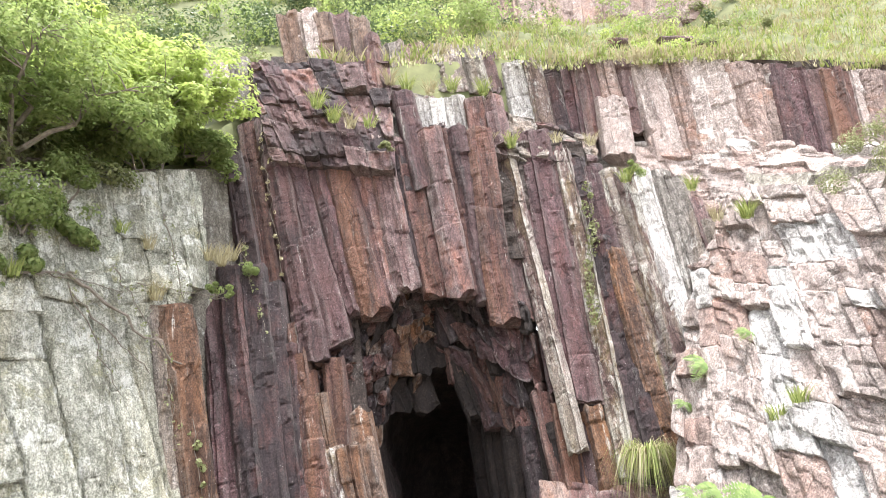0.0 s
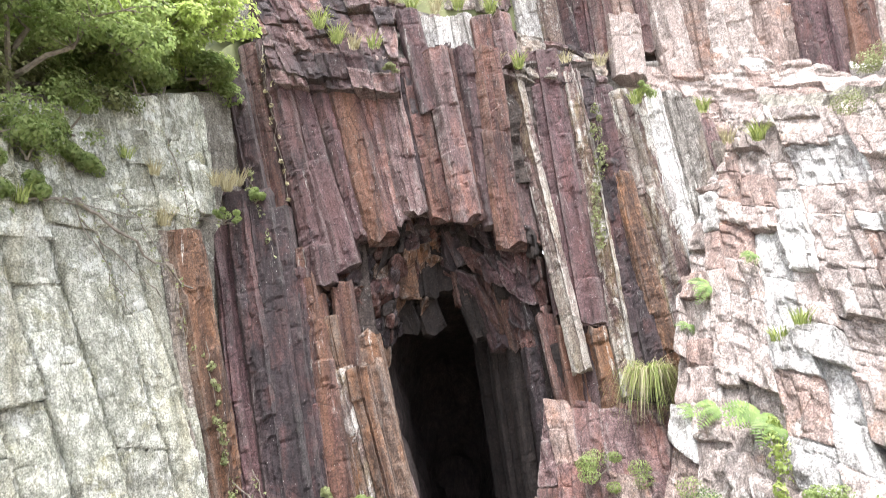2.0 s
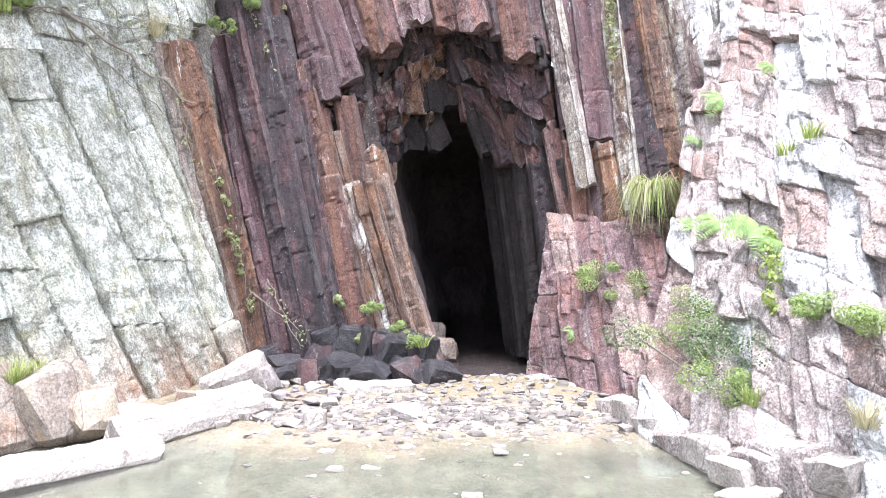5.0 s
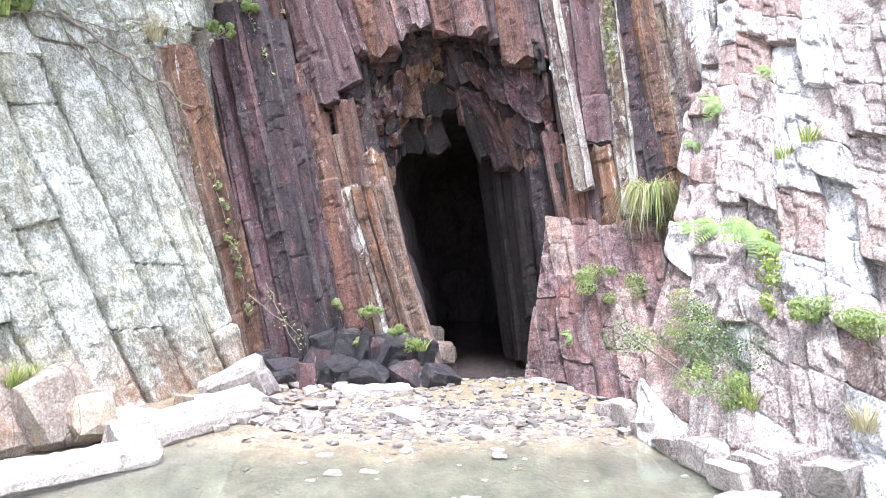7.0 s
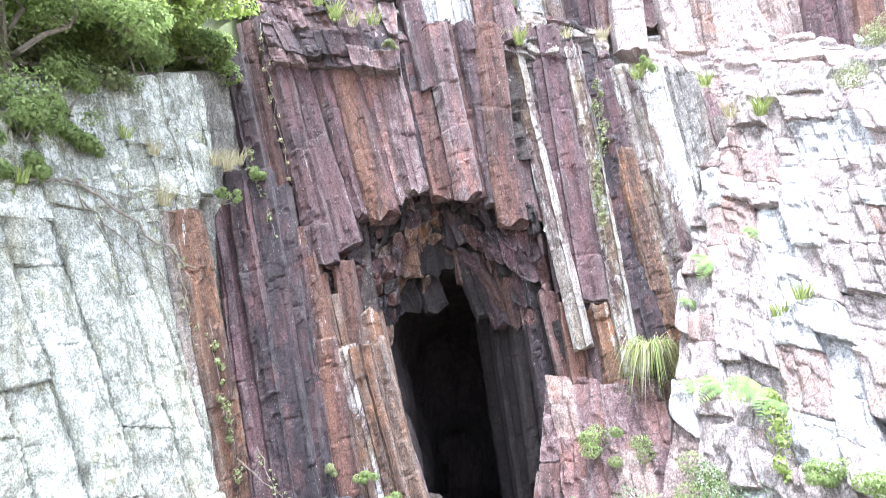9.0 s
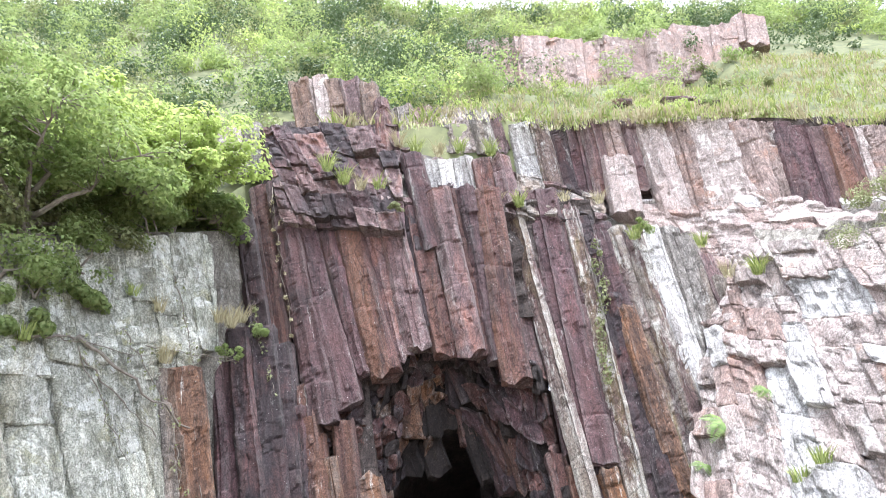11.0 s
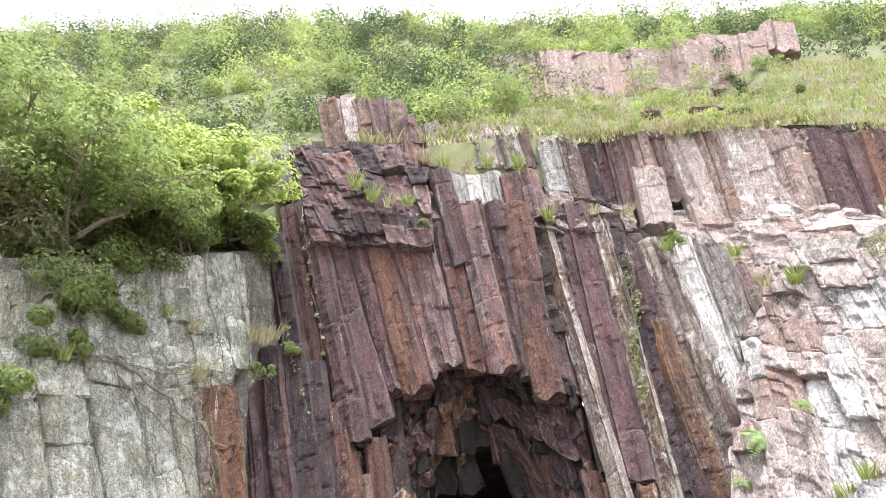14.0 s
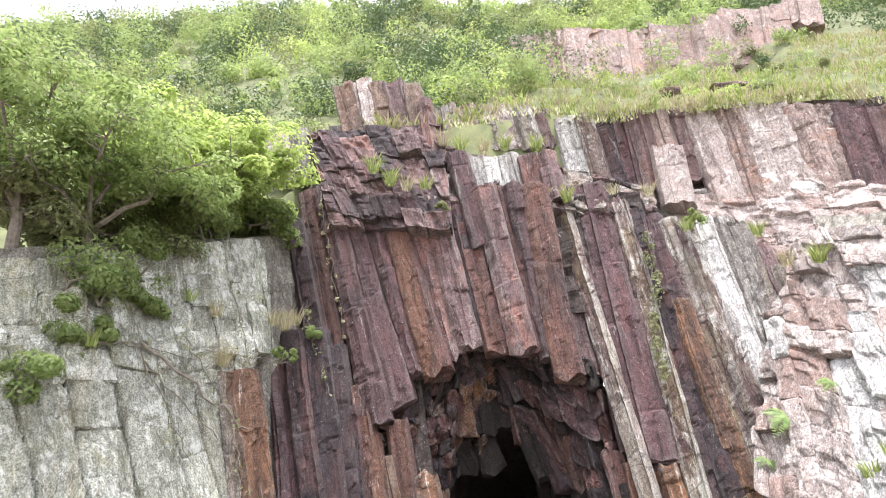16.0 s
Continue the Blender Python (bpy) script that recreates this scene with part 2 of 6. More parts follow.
def plain(name, a, b_, scale=8.0, rough=0.9, island=False, translucent=0.0, bump=0.3):
    """A matt two-tone material with fine grain; island: each leaf or blade has its own tone."""
    m, n, l, b = nodes_of(name)
    vec = mapped(n, l, (1, 1, 1), shift=False)
    if island:
        g = n.new("ShaderNodeNewGeometry")
        c = ramp(n, l, g.outputs["Random Per Island"], (0.0, a), (1.0, b_))
        c = blend(n, l, ramp(n, l, noised(n, l, vec, 1.3, 4), (0.4, 0.0), (0.65, 0.35)), c, tuple(0.65 * v for v in a))
    else:
        c = ramp(n, l, noised(n, l, vec, scale, 8, 0.7), (0.3, a), (0.7, b_))
        bumped(n, l, b, (noised(n, l, vec, scale * 3, 6, 0.7), bump, 0.02))
    l.new(c, b.inputs["Base Color"])
    b.inputs["Roughness"].default_value = rough
    if translucent:
        t = n.new("ShaderNodeBsdfTranslucent")
        l.new(c, t.inputs["Color"])
        mix = n.new("ShaderNodeMixShader")
        mix.inputs[0].default_value = translucent
        l.new(b.outputs[0], mix.inputs[1])
        l.new(t.outputs[0], mix.inputs[2])
        l.new(mix.outputs[0], n["Material Output"].inputs["Surface"])
    return m


LEAF_BRIGHT = plain("bright_leaves", (0.34, 0.44, 0.12), (0.5, 0.58, 0.21), island=True, rough=0.55, translucent=0.6)
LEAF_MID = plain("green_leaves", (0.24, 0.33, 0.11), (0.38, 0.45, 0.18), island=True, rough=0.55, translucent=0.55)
LEAF_DARK = plain("dark_green_leaves", (0.08, 0.13, 0.055), (0.15, 0.21, 0.09), island=True, rough=0.5, translucent=0.25)
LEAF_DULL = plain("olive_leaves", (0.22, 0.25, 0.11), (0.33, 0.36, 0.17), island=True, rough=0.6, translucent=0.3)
LEAF_FERN = plain("fern_leaflets", (0.12, 0.21, 0.045), (0.26, 0.36, 0.1), island=True, rough=0.55, translucent=0.3)
GRASS = plain("grass_blades", (0.192, 0.264, 0.060), (0.504, 0.552, 0.204), island=True, rough=0.6, translucent=0.3)
STRAW = plain("dry_grass_blades", (0.34, 0.3, 0.17), (0.58, 0.54, 0.36), island=True, rough=0.7, translucent=0.25)
BARK = plain("grey_bark", (0.12, 0.1, 0.08), (0.3, 0.27, 0.23), 14.0)
SOIL = plain("hillside_soil", (0.05, 0.065, 0.025), (0.16, 0.17, 0.07), 1.6)


# ---- builders ----
def mesh_ob(name, verts, faces, material, parent=None, smooth=False):
    me = bpy.data.meshes.new(name)
    me.from_pydata([tuple(v) for v in verts], [], faces)
    me.materials.append(material)
    if smooth:
        me.shade_smooth()
    ob = new(name, me)
    if parent:
        ob.parent = parent
    return ob


def part(name, bm, material, parent, label=""):
    me = bpy.data.meshes.new(name)
    bm.to_mesh(me)
    bm.free()
    me.materials.append(material)
    ob = new(name, me)
    ob.parent = parent
    return tagged(ob, label)


def holder(name, label, category, place=(0, 0, 0), group="", kind=""):
    e = new(name)
    e.empty_display_size = 0.2
    e.location = place
    return tagged(e, label, category, group, kind)


def nz(p, s, seed=0.0):
    return noise.noise(Vector((p[0] * s + seed, p[1] * s + seed * 1.7, p[2] * s - seed)))


def column(parent, base, top, w, d, key, facing, jag=0.12, seed=1, steps=0.03, name="column", spall=1.0, joint=0.02, flutes=1.0):
    """One rock column from base to top: a prism with flat facets towards `facing`, split by joints into blocks that stand proud or lie back, with ragged ends."""
    rnd = random.Random(seed)
    rg = np.random.default_rng(seed)
    base, top = Vector(base), Vector(top)
    axis = (top - base)
    length = axis.length
    axis.normalize()
    back = -Vector(facing)
    back = (back - axis * back.dot(axis)).normalized()
    side = back.cross(axis).normalized()
    m = Matrix((side, back, axis)).transposed().to_4x4()
    m.translation = base
    w *= 1.16 if spall > 0.3 else 1.0
    # section: two to four flat facets in front, slanting cheeks, a back
    cheek_l, cheek_r = rnd.uniform(0.16, 0.34), rnd.uniform(0.16, 0.34)
    cuts = sorted(rnd.uniform(-0.32, 0.32) for _ in range(rnd.choice((1, 2, 2, 3))))
    front = [(-0.5 + rnd.uniform(0.06, 0.16), rnd.uniform(0.0, 0.12))]
    for c_ in cuts:
        front.append((c_, rnd.uniform(-0.1, 0.1)))
        if rnd.random() < 0.5:
            front.append((c_ + 0.025, front[-1][1] + rnd.uniform(-0.12, 0.12)))
    front.append((0.5 - rnd.uniform(0.06, 0.16), rnd.uniform(0.0, 0.12)))
    ring = [(-0.52, 0.6), (-0.5, cheek_l)] + front + [(0.5, cheek_r), (0.52, 0.6), (0.25, 1.0), (-0.25, 1.0)]
    pts = []
    for k in range(len(ring)):
        a, b = ring[k], ring[(k + 1) % len(ring)]
        n = max(1, min(7, int(abs(b[0] - a[0]) * w / 0.055))) if 1 <= k <= len(front) + 1 else 1
        pts += [(a[0] + (b[0] - a[0]) * j / n, a[1] + (b[1] - a[1]) * j / n) for j in range(n)]
    fine = 0.055 if length < 9 and w < 1.3 else 0.1
    rows = max(4, int(length / fine))
    n = len(pts)
    U, V = np.tile([p[0] for p in pts], rows + 1), np.tile([p[1] for p in pts], rows + 1)
    Z = np.repeat(np.linspace(0, length, rows + 1), n)
    warp = np.array([(nz((u * w + seed * 3.1, 0, z * 0.3), 1.6), nz((u * w + seed, v * d, z), 4.5), nz((u * w + seed, v * d, z), 13), nz((seed * 2.3, 0, z * 0.5), 1.0), nz((u + seed, 0, z), 2.2, 9)) for u, v, z in zip(U, V, Z)])
    X, Y = U * w, V * d
    # cross joints: every length between two of them is shifted and turned a little
    cross = np.cumsum(rg.uniform(0.6, 3.0, int(length / 0.6) + 3))
    tilt = rg.uniform(-0.35, 0.35, len(cross))
    dz = Z[:, None] - cross[None, :] - tilt[None, :] * U[:, None] * w + 0.05 * warp[:, 4:5]
    k = (dz > 0).sum(1)
    Y += rg.uniform(-steps, steps, len(cross) + 1)[k] + 0.14 * w * U * rg.uniform(-1, 1, len(cross) + 1)[k]
    X *= rg.uniform(0.97, 1.03, len(cross) + 1)[k]
    Y += joint * np.clip(1 - np.abs(dz).min(1) / 0.045, 0, 1)
    # broken blocks within the face
    for wide, high, amount in ((0.27, 1.3, 0.03 * spall), (0.12, 0.42, 0.011 * spall)):
        lane = np.floor((U * w + 0.06 * warp[:, 4] + 9) / wide).astype(int)
        off = rg.uniform(0, 1, lane.max() + 1)[lane]
        block = np.floor(Z / high + off * 7 + 0.4 * warp[:, 1]).astype(int)
        block -= block.min()
        table = rg.uniform(-1, 1, (lane.max() + 1, block.max() + 1))
        table = np.sign(table) * np.abs(table) ** 1.5
        Y += np.where(V < 0.5, amount * table[lane, block], 0.0)
    flute = np.array([nz((u * w, 0, z * 0.06), 11.0, seed) for u, z in zip(U, Z)])
    Y += 0.04 * warp[:, 0] + 0.016 * warp[:, 1] + 0.012 * warp[:, 2] + 0.022 * flutes * flute
    X += 0.04 * warp[:, 3] + 0.018 * warp[:, 4] + 0.012 * warp[:, 2]
    for r, share, s_ in ((0, 1.0, 7), (rows, 0.6, 3)):
        for i in range(n):
            u, v = pts[i]
            Z[r * n + i] += share * jag * (nz((u * 3, v * 2, seed), 1.3, s_) + 0.5 * round(2 * nz((u * 4, v * 3, seed + s_), 1.0)))
    verts = np.stack([X, Y, Z], 1)
    faces = [(r * n + i, r * n + (i + 1) % n, (r + 1) * n + (i + 1) % n, (r + 1) * n + i) for r in range(rows) for i in range(n)]
    faces += [tuple(range(n))[::-1], tuple(rows * n + i for i in range(n))]
    ob = mesh_ob(name, verts, faces, ROCK[key], parent)
    ob.matrix_world = m
    return ob


def frame_of(up, back):
    """A turn whose z goes along up and whose y goes back into the rock."""
    up, back = Vector(up).normalized(), Vector(back)
    back = (back - up * back.dot(up)).normalized()
    return Matrix((back.cross(up).normalized(), back, up)).transposed().to_4x4()


def stone(parent, place, size, key, seed, up=(0, 0, 1), back=(0, 1, 0), name="stone", boxy=True, label="", category="", group="", rough=1.0):
    """One broken block of rock: joint-bounded (boxy) or a rounder boulder, set a little into what it lies on."""
    rnd = random.Random(seed)
    bm = hull(rnd, *size, n=22 if boxy else 30, square=0.3 if boxy else 0.55)
    big = max(size)
    if big * rough > 0.3:
        bmesh.ops.subdivide_edges(bm, edges=bm.edges[:], cuts=2 if big < 0.9 else 3, use_grid_fill=True)
        bmesh.ops.triangulate(bm, faces=bm.faces[:])
        s = rnd.uniform(0, 60)
        for v in bm.verts:
            h = 0.05 * nz(v.co, 2.2 / big, s) + 0.035 * nz(v.co, 6 / big, s) + 0.018 * nz(v.co, 14 / big, s)
            v.co += v.co.normalized() * h * big
            if key == "black":
                bed = 1 + 0.22 * nz((math.floor(v.co.z * 12) * 1.7, s, 0), 1.0)
                v.co.x, v.co.y = v.co.x * bed, v.co.y * bed
    for v in bm.verts:
        v.co.z -= 0.08 * size[2]
    me = bpy.data.meshes.new(name)
    bm.to_mesh(me)
    bm.free()
    me.materials.append(ROCK[key])
    ob = new(name, me)
    ob.parent = parent
    m = frame_of(up, back)
    m.translation = place
    ob.matrix_world = m
    if category:
        tagged(ob, label, category, group)
    return ob


def hull(rnd, sx, sy, sz, n=16, square=0.35):
    """A broken block: the hull of random points on a boxy ellipsoid, its base at z = 0."""
    bm = bmesh.new()
    for _ in range(n):
        v = Vector((rnd.gauss(0, 1), rnd.gauss(0, 1), rnd.gauss(0, 1))).normalized()
        v = Vector([math.copysign(abs(c) ** square, c) for c in v])
        bm.verts.new((v.x * sx / 2, v.y * sy / 2, v.z * sz / 2 + sz / 2))
    bmesh.ops.convex_hull(bm, input=bm.verts)
    bmesh.ops.delete(bm, geom=[v for v in bm.verts if not v.link_faces], context="VERTS")
    return bm


def patch(name, c00, c10, c11, c01, nx, ny, amp, material, back, thick, label, parent=None, freq=0.9):
    """A thick, uneven sheet of rock between four corners; back: the way into the rock."""
    c00, c10, c11, c01, back = (Vector(c) for c in (c00, c10, c11, c01, back))
    back.normalize()
    verts, faces = [], []
    for j in range(ny + 1):
        for i in range(nx + 1):
            u, v = i / nx, j / ny
            p = c00 * (1 - u) * (1 - v) + c10 * u * (1 - v) + c11 * u * v + c01 * (1 - u) * v
            h = nz(p, freq) + 0.6 * nz(p, freq * 2.3, 4) + 0.35 * nz(p, freq * 5, 8) + 0.2 * nz(p, freq * 11, 2)
            h = 0.7 * h + 0.3 * round(h * 4) / 4
            verts.append(p + back * (amp * h))
    n0 = len(verts)
    q = nx + 1
    faces = [(j * q + i, j * q + i + 1, (j + 1) * q + i + 1, (j + 1) * q + i) for j in range(ny) for i in range(nx)]
    rim = [i for i in range(q)] + [j * q + nx for j in range(1, ny + 1)] + [ny * q + i for i in range(nx - 1, -1, -1)] + [j * q for j in range(ny - 1, 0, -1)]
    for r in rim:
        verts.append(verts[r] + back * thick)
    m = len(rim)
    faces += [(rim[k], n0 + k, n0 + (k + 1) % m, rim[(k + 1) % m]) for k in range(m)]
    faces.append(tuple(n0 + k for k in range(m)))
    ob = mesh_ob(name, verts, faces, material, parent)
    return tagged(ob, label, "rock wall", kind="structure") if label else ob


def cells(us, v, cw, ch, rg):
    """Nearest and second-nearest seed of a jittered lattice: index, seed, and how far the border is."""
    i0, j0 = np.floor(us / cw).astype(int), np.floor(v / ch).astype(int)
    lo_i, lo_j = i0.min() - 2, j0.min() - 2
    jit = rg.uniform(0.08, 0.92, (i0.max() - lo_i + 4, j0.max() - lo_j + 4, 2))
    best = np.full(us.shape, 1e9)
    second = best.copy()
    bi, bu, bv = np.zeros(us.shape, int), np.zeros(us.shape), np.zeros(us.shape)
    for di in (-1, 0, 1):
        for dj in (-1, 0, 1):
            i, j = i0 + di, j0 + dj
            su, sv = (i + jit[i - lo_i, j - lo_j, 0]) * cw, (j + jit[i - lo_i, j - lo_j, 1]) * ch
            d = np.maximum(np.abs(us - su) / cw, np.abs(v - sv) / ch) + 0.35 * np.hypot((us - su) / cw, (v - sv) / ch)
            closer = d < best
            second = np.where(closer, best, np.minimum(second, d))
            bi, bu, bv = np.where(closer, (i - lo_i) * 4096 + j - lo_j, bi), np.where(closer, su, bu), np.where(closer, sv, bv)
            best = np.where(closer, d, best)
    return bi, bu, bv, second - best


def courses(us, v, cw, ch, rg, across=1.0):
    """Straight joints: columns of uneven width, each cut across at its own heights. Same answer as cells()."""
    lo, hi = us.min() - cw, us.max() + cw
    n = int((hi - lo) / cw) + 3
    ub = lo + np.concatenate([[0], np.cumsum(rg.uniform(0.55, 1.45, n) * cw)])
    ci = np.clip(np.searchsorted(ub, us) - 1, 0, n - 1)
    ids, sv, ev = np.zeros(us.shape, int), np.zeros(us.shape), np.full(us.shape, 9.0)
    for k in range(n):
        sel = ci == k
        m = int((v.max() - v.min()) / ch) + 4
        vb = v.min() - ch * rg.uniform(0.2, 1.2) + np.concatenate([[0], np.cumsum(rg.uniform(0.5, 1.6, m) * ch)])
        if not sel.any():
            continue
        vv = v[sel] + rg.uniform(-0.25, 0.25) * (us[sel] - ub[k])
        vi = np.clip(np.searchsorted(vb, vv) - 1, 0, m - 1)
        ids[sel], sv[sel] = k * 64 + vi, 0.5 * (vb[vi] + vb[vi + 1])
        ev[sel] = np.minimum(vv - vb[vi], vb[vi + 1] - vv)
    eu = np.minimum(us - ub[ci], ub[ci + 1] - us)
    return ids, 0.5 * (ub[ci] + ub[ci + 1]), sv, np.minimum(eu, ev / across)


def shattered(parent, c00, c10, c11, c01, cw, ch, keys, seed, amp=0.16, tilt=0.25, fine=0.05, lean=0.25, res=0.055, deep=0.5, name="stone", ledge=0.0, gap=0.06, groove=0.06, straight=False, across=1.0):
    """Rock face between four corners, split by joints into fitted blocks, each an object of its own with sides going back into the rock."""
    rg = np.random.default_rng(seed)
    c00, c10, c11, c01 = (np.array(c, float) for c in (c00, c10, c11, c01))
    W, H = 0.5 * (np.linalg.norm(c10 - c00) + np.linalg.norm(c11 - c01)), 0.5 * (np.linalg.norm(c01 - c00) + np.linalg.norm(c11 - c10))
    nx, ny = max(6, int(W / res)), max(6, int(H / res))
    a, b = np.meshgrid(np.linspace(0, 1, nx + 1), np.linspace(0, 1, ny + 1))
    a, b = a.ravel(), b.ravel()
    P = (c00 * ((1 - a) * (1 - b))[:, None] + c10 * (a * (1 - b))[:, None] + c11 * (a * b)[:, None] + c01 * ((1 - a) * b)[:, None])
    out = np.cross(c10 - c00, c01 - c00) + np.cross(c11 - c01, c11 - c10)
    out /= np.linalg.norm(out)
    along = (0.5 * (c01 + c11) - 0.5 * (c00 + c10)) / H - lean * (0.5 * (c10 + c11) - 0.5 * (c00 + c01)) / W
    turn = np.array(frame_of(along, -out).to_3x3())
    wob = np.array([(nz(p, 0.9), nz(p, 0.9, 31), nz(p, 1.1, 7), nz(p, 3.2, 3), nz(p, 9.0, 5)) for p in P])
    k0 = 0.05 if straight else 0.14
    us, v = a * W + lean * b * H + k0 * wob[:, 0], b * H + k0 * wob[:, 1]
    split = courses if straight else cells
    ids, su, sv, edge = split(us, v, cw, ch, rg, across) if straight else split(us, v, cw, ch, rg)
    table = rg.uniform(-1, 1, (ids.max() + 1, 4))
    id2, su2, sv2, e2 = split(us + 0.05 * wob[:, 2], v + 0.05 * wob[:, 3], cw * 0.4, ch * 0.45, rg)
    t2 = rg.uniform(-1, 1, (id2.max() + 1, 3))[id2]
    soft_edge = np.clip(e2 / (0.05 if straight else 0.25), 0, 1)
    base = soft_edge * (fine * t2[:, 0] + 0.5 * tilt * (t2[:, 1] * (us - su2) + t2[:, 2] * (v - sv2))) - 0.02 * (1 - soft_edge) ** 2
    base += 0.07 * wob[:, 2] + 0.035 * wob[:, 3] + 0.014 * wob[:, 4] - gap * np.clip(1 - edge / groove, 0, 1) ** 2
    q = nx + 1
    jj, ii = np.meshgrid(np.arange(ny), np.arange(nx), indexing="ij")
    f0 = (jj * q + ii).ravel()
    F = np.stack([f0, f0 + 1, f0 + q + 1, f0 + q], 1)
    fid = ids[f0]
    for k in np.unique(fid):
        sel = F[fid == k]
        if len(sel) < 12:
            continue
        used = np.unique(sel)
        loc = {g: m for m, g in enumerate(used)}
        own, r = np.where(ids == k)[0][0], table[k]
        disp = base[used] + amp * r[0] + tilt * (r[1] * (us[used] - su[own]) + (0.8 * r[2] + ledge) * (v[used] - sv[own]))
        pts = P[used] + out * disp[:, None]
        faces = [tuple(loc[g] for g in f) for f in sel]
        count = {}
        for f in faces:
            for x, y in zip(f, f[1:] + f[:1]):
                count[(x, y)] = 1
        rim = [e for e in count if (e[1], e[0]) not in count]
        # ease the stepped border into a clean broken edge
        first, second = np.array([e[0] for e in rim]), np.array([e[1] for e in rim])
        after, before = np.arange(len(pts)), np.arange(len(pts))
        after[first], before[second] = second, first
        on = np.unique(first)
        for _ in range(3):
            moved = 0.4 * pts[on] + 0.3 * pts[after[on]] + 0.3 * pts[before[on]]
            pts[on] = moved
        mid = pts.mean(0)
        verts = [tuple(p) for p in (pts - mid) @ turn]
        deepened = {}
        for x, y in rim:
            for g in (x, y):
                if g not in deepened:
                    deepened[g] = len(verts)
                    verts.append(tuple(np.array(verts[g]) - (out @ turn) * deep))
            faces.append((y, x, deepened[x], deepened[y]))
        ob = mesh_ob(name, verts, faces, ROCK[keys[int(rg.integers(len(keys)))]], parent)
        ob.matrix_world = Matrix.Translation(mid) @ Matrix(turn.tolist()).to_4x4()
    return parent


def leaf_cloud(centres, radii, count, size, rs, up=0.35, flat=0.8):
    """Vertices of many folded leaves (two quads' worth each) round the given clump centres."""
    centres, radii = np.asarray(centres, float), np.asarray(radii, float)
    k = rs.integers(0, len(centres), count)
    d = rs.normal(size=(count, 3))
    d /= np.linalg.norm(d, axis=1)[:, None]
    r = rs.uniform(0.45, 1.0, count) ** 0.5
    p = centres[k] + d * (radii[k] * r)[:, None] * np.array([1, 1, flat])
    nrm = d + rs.normal(size=(count, 3)) * 0.42 + np.array([0, 0, up])
    nrm /= np.linalg.norm(nrm, axis=1)[:, None]
    a = np.cross(nrm, rs.normal(size=(count, 3)))
    a /= np.linalg.norm(a, axis=1)[:, None]
    b = np.cross(nrm, a)
    s = (size * rs.uniform(0.6, 1.4, count))[:, None]
    quad = np.stack([p - a * s * 0.5, p + b * s * 0.28 + nrm * s * 0.08, p + a * s * 0.5 - nrm * s * 0.1, p - b * s * 0.28 + nrm * s * 0.08], 1)
    return quad.reshape(-1, 3)


def quads_mesh(name, verts, material):
    n = len(verts) // 4
    me = bpy.data.meshes.new(name)
    me.vertices.add(len(verts))
    me.vertices.foreach_set("co", np.asarray(verts, np.float32).ravel())
    me.loops.add(4 * n)
    me.loops.foreach_set("vertex_index", np.arange(4 * n, dtype=np.int32))
    me.polygons.add(n)
    me.polygons.foreach_set("loop_start", np.arange(0, 4 * n, 4, dtype=np.int32))
    me.polygons.foreach_set("loop_total", np.full(n, 4, np.int32))
    me.update()
    me.validate()
    me.materials.append(material)
    return me


def blades(rs, count, spread, height, width, droop, lean=0.5):
    """Arching grass blades from one root, three quads each."""
    out = []
    for _ in range(count):
        a = rs.uniform(0, 2 * math.pi)
        r = spread * math.sqrt(rs.uniform())
        h = height * rs.uniform(0.55, 1.1)
        tip = lean * rs.uniform(0.3, 1.0) * h
        dr = droop * rs.uniform(0.6, 1.1)
        base = np.array([r * math.cos(a), r * math.sin(a), 0.0])
        way = np.array([math.cos(a + rs.normal() * 0.5), math.sin(a + rs.normal() * 0.5), 0.0])
        across = np.array([-way[1], way[0], 0.0]) * width * rs.uniform(0.7, 1.3)
        line = [base + way * tip * t ** 1.6 + np.array([0, 0, h * (t - dr * t ** 3)]) for t in (0, 0.35, 0.7, 1.0)]
        wd = (1.0, 0.9, 0.6, 0.06)
        for k in range(3):
            out += [line[k] - across * wd[k], line[k] + across * wd[k], line[k + 1] + across * wd[k + 1], line[k + 1] - across * wd[k + 1]]
    return np.array(out)


def limb(bm, path, r0, r1, sides=7):
    """A tapered, bending branch along path."""
    last = None
    n = len(path)
    for k, p in enumerate(path):
        p = Vector(p)
        t = (Vector(path[min(k + 1, n - 1)]) - Vector(path[max(k - 1, 0)])).normalized()
        a = t.orthogonal().normalized()
        b = t.cross(a)
        r = r0 + (r1 - r0) * k / (n - 1)
        ring = [bm.verts.new(p + (a * math.cos(2 * math.pi * i / sides) + b * math.sin(2 * math.pi * i / sides)) * r) for i in range(sides)]
        if last:
            for i in range(sides):
                bm.faces.new((last[i], last[(i + 1) % sides], ring[(i + 1) % sides], ring[i]))
        last = ring
    return bm


def wander(rnd, a, b, n=7, amount=0.1):
    a, b = Vector(a), Vector(b)
    k = (b - a).length * amount
    return [a.lerp(b, i / (n - 1)) + Vector((rnd.uniform(-k, k), rnd.uniform(-k, k), rnd.uniform(-k, k))) * (0 if i == 0 else 1) for i in range(n)]


# ---- ground, pond, hill ----
FACE_L, FACE_C, FACE_R, FACE_U, FACE_S = (0.83, -0.55, 0.1), (0, -1, 0.07), (-0.15, -0.98, 0.12), (-0.1, -0.99, 0.05), (-0.87, -0.26, 0.41)


def ease(a, b, x):
    t = min(1.0, max(0.0, (x - a) / (b - a)))
    return t * t * (3 - 2 * t)


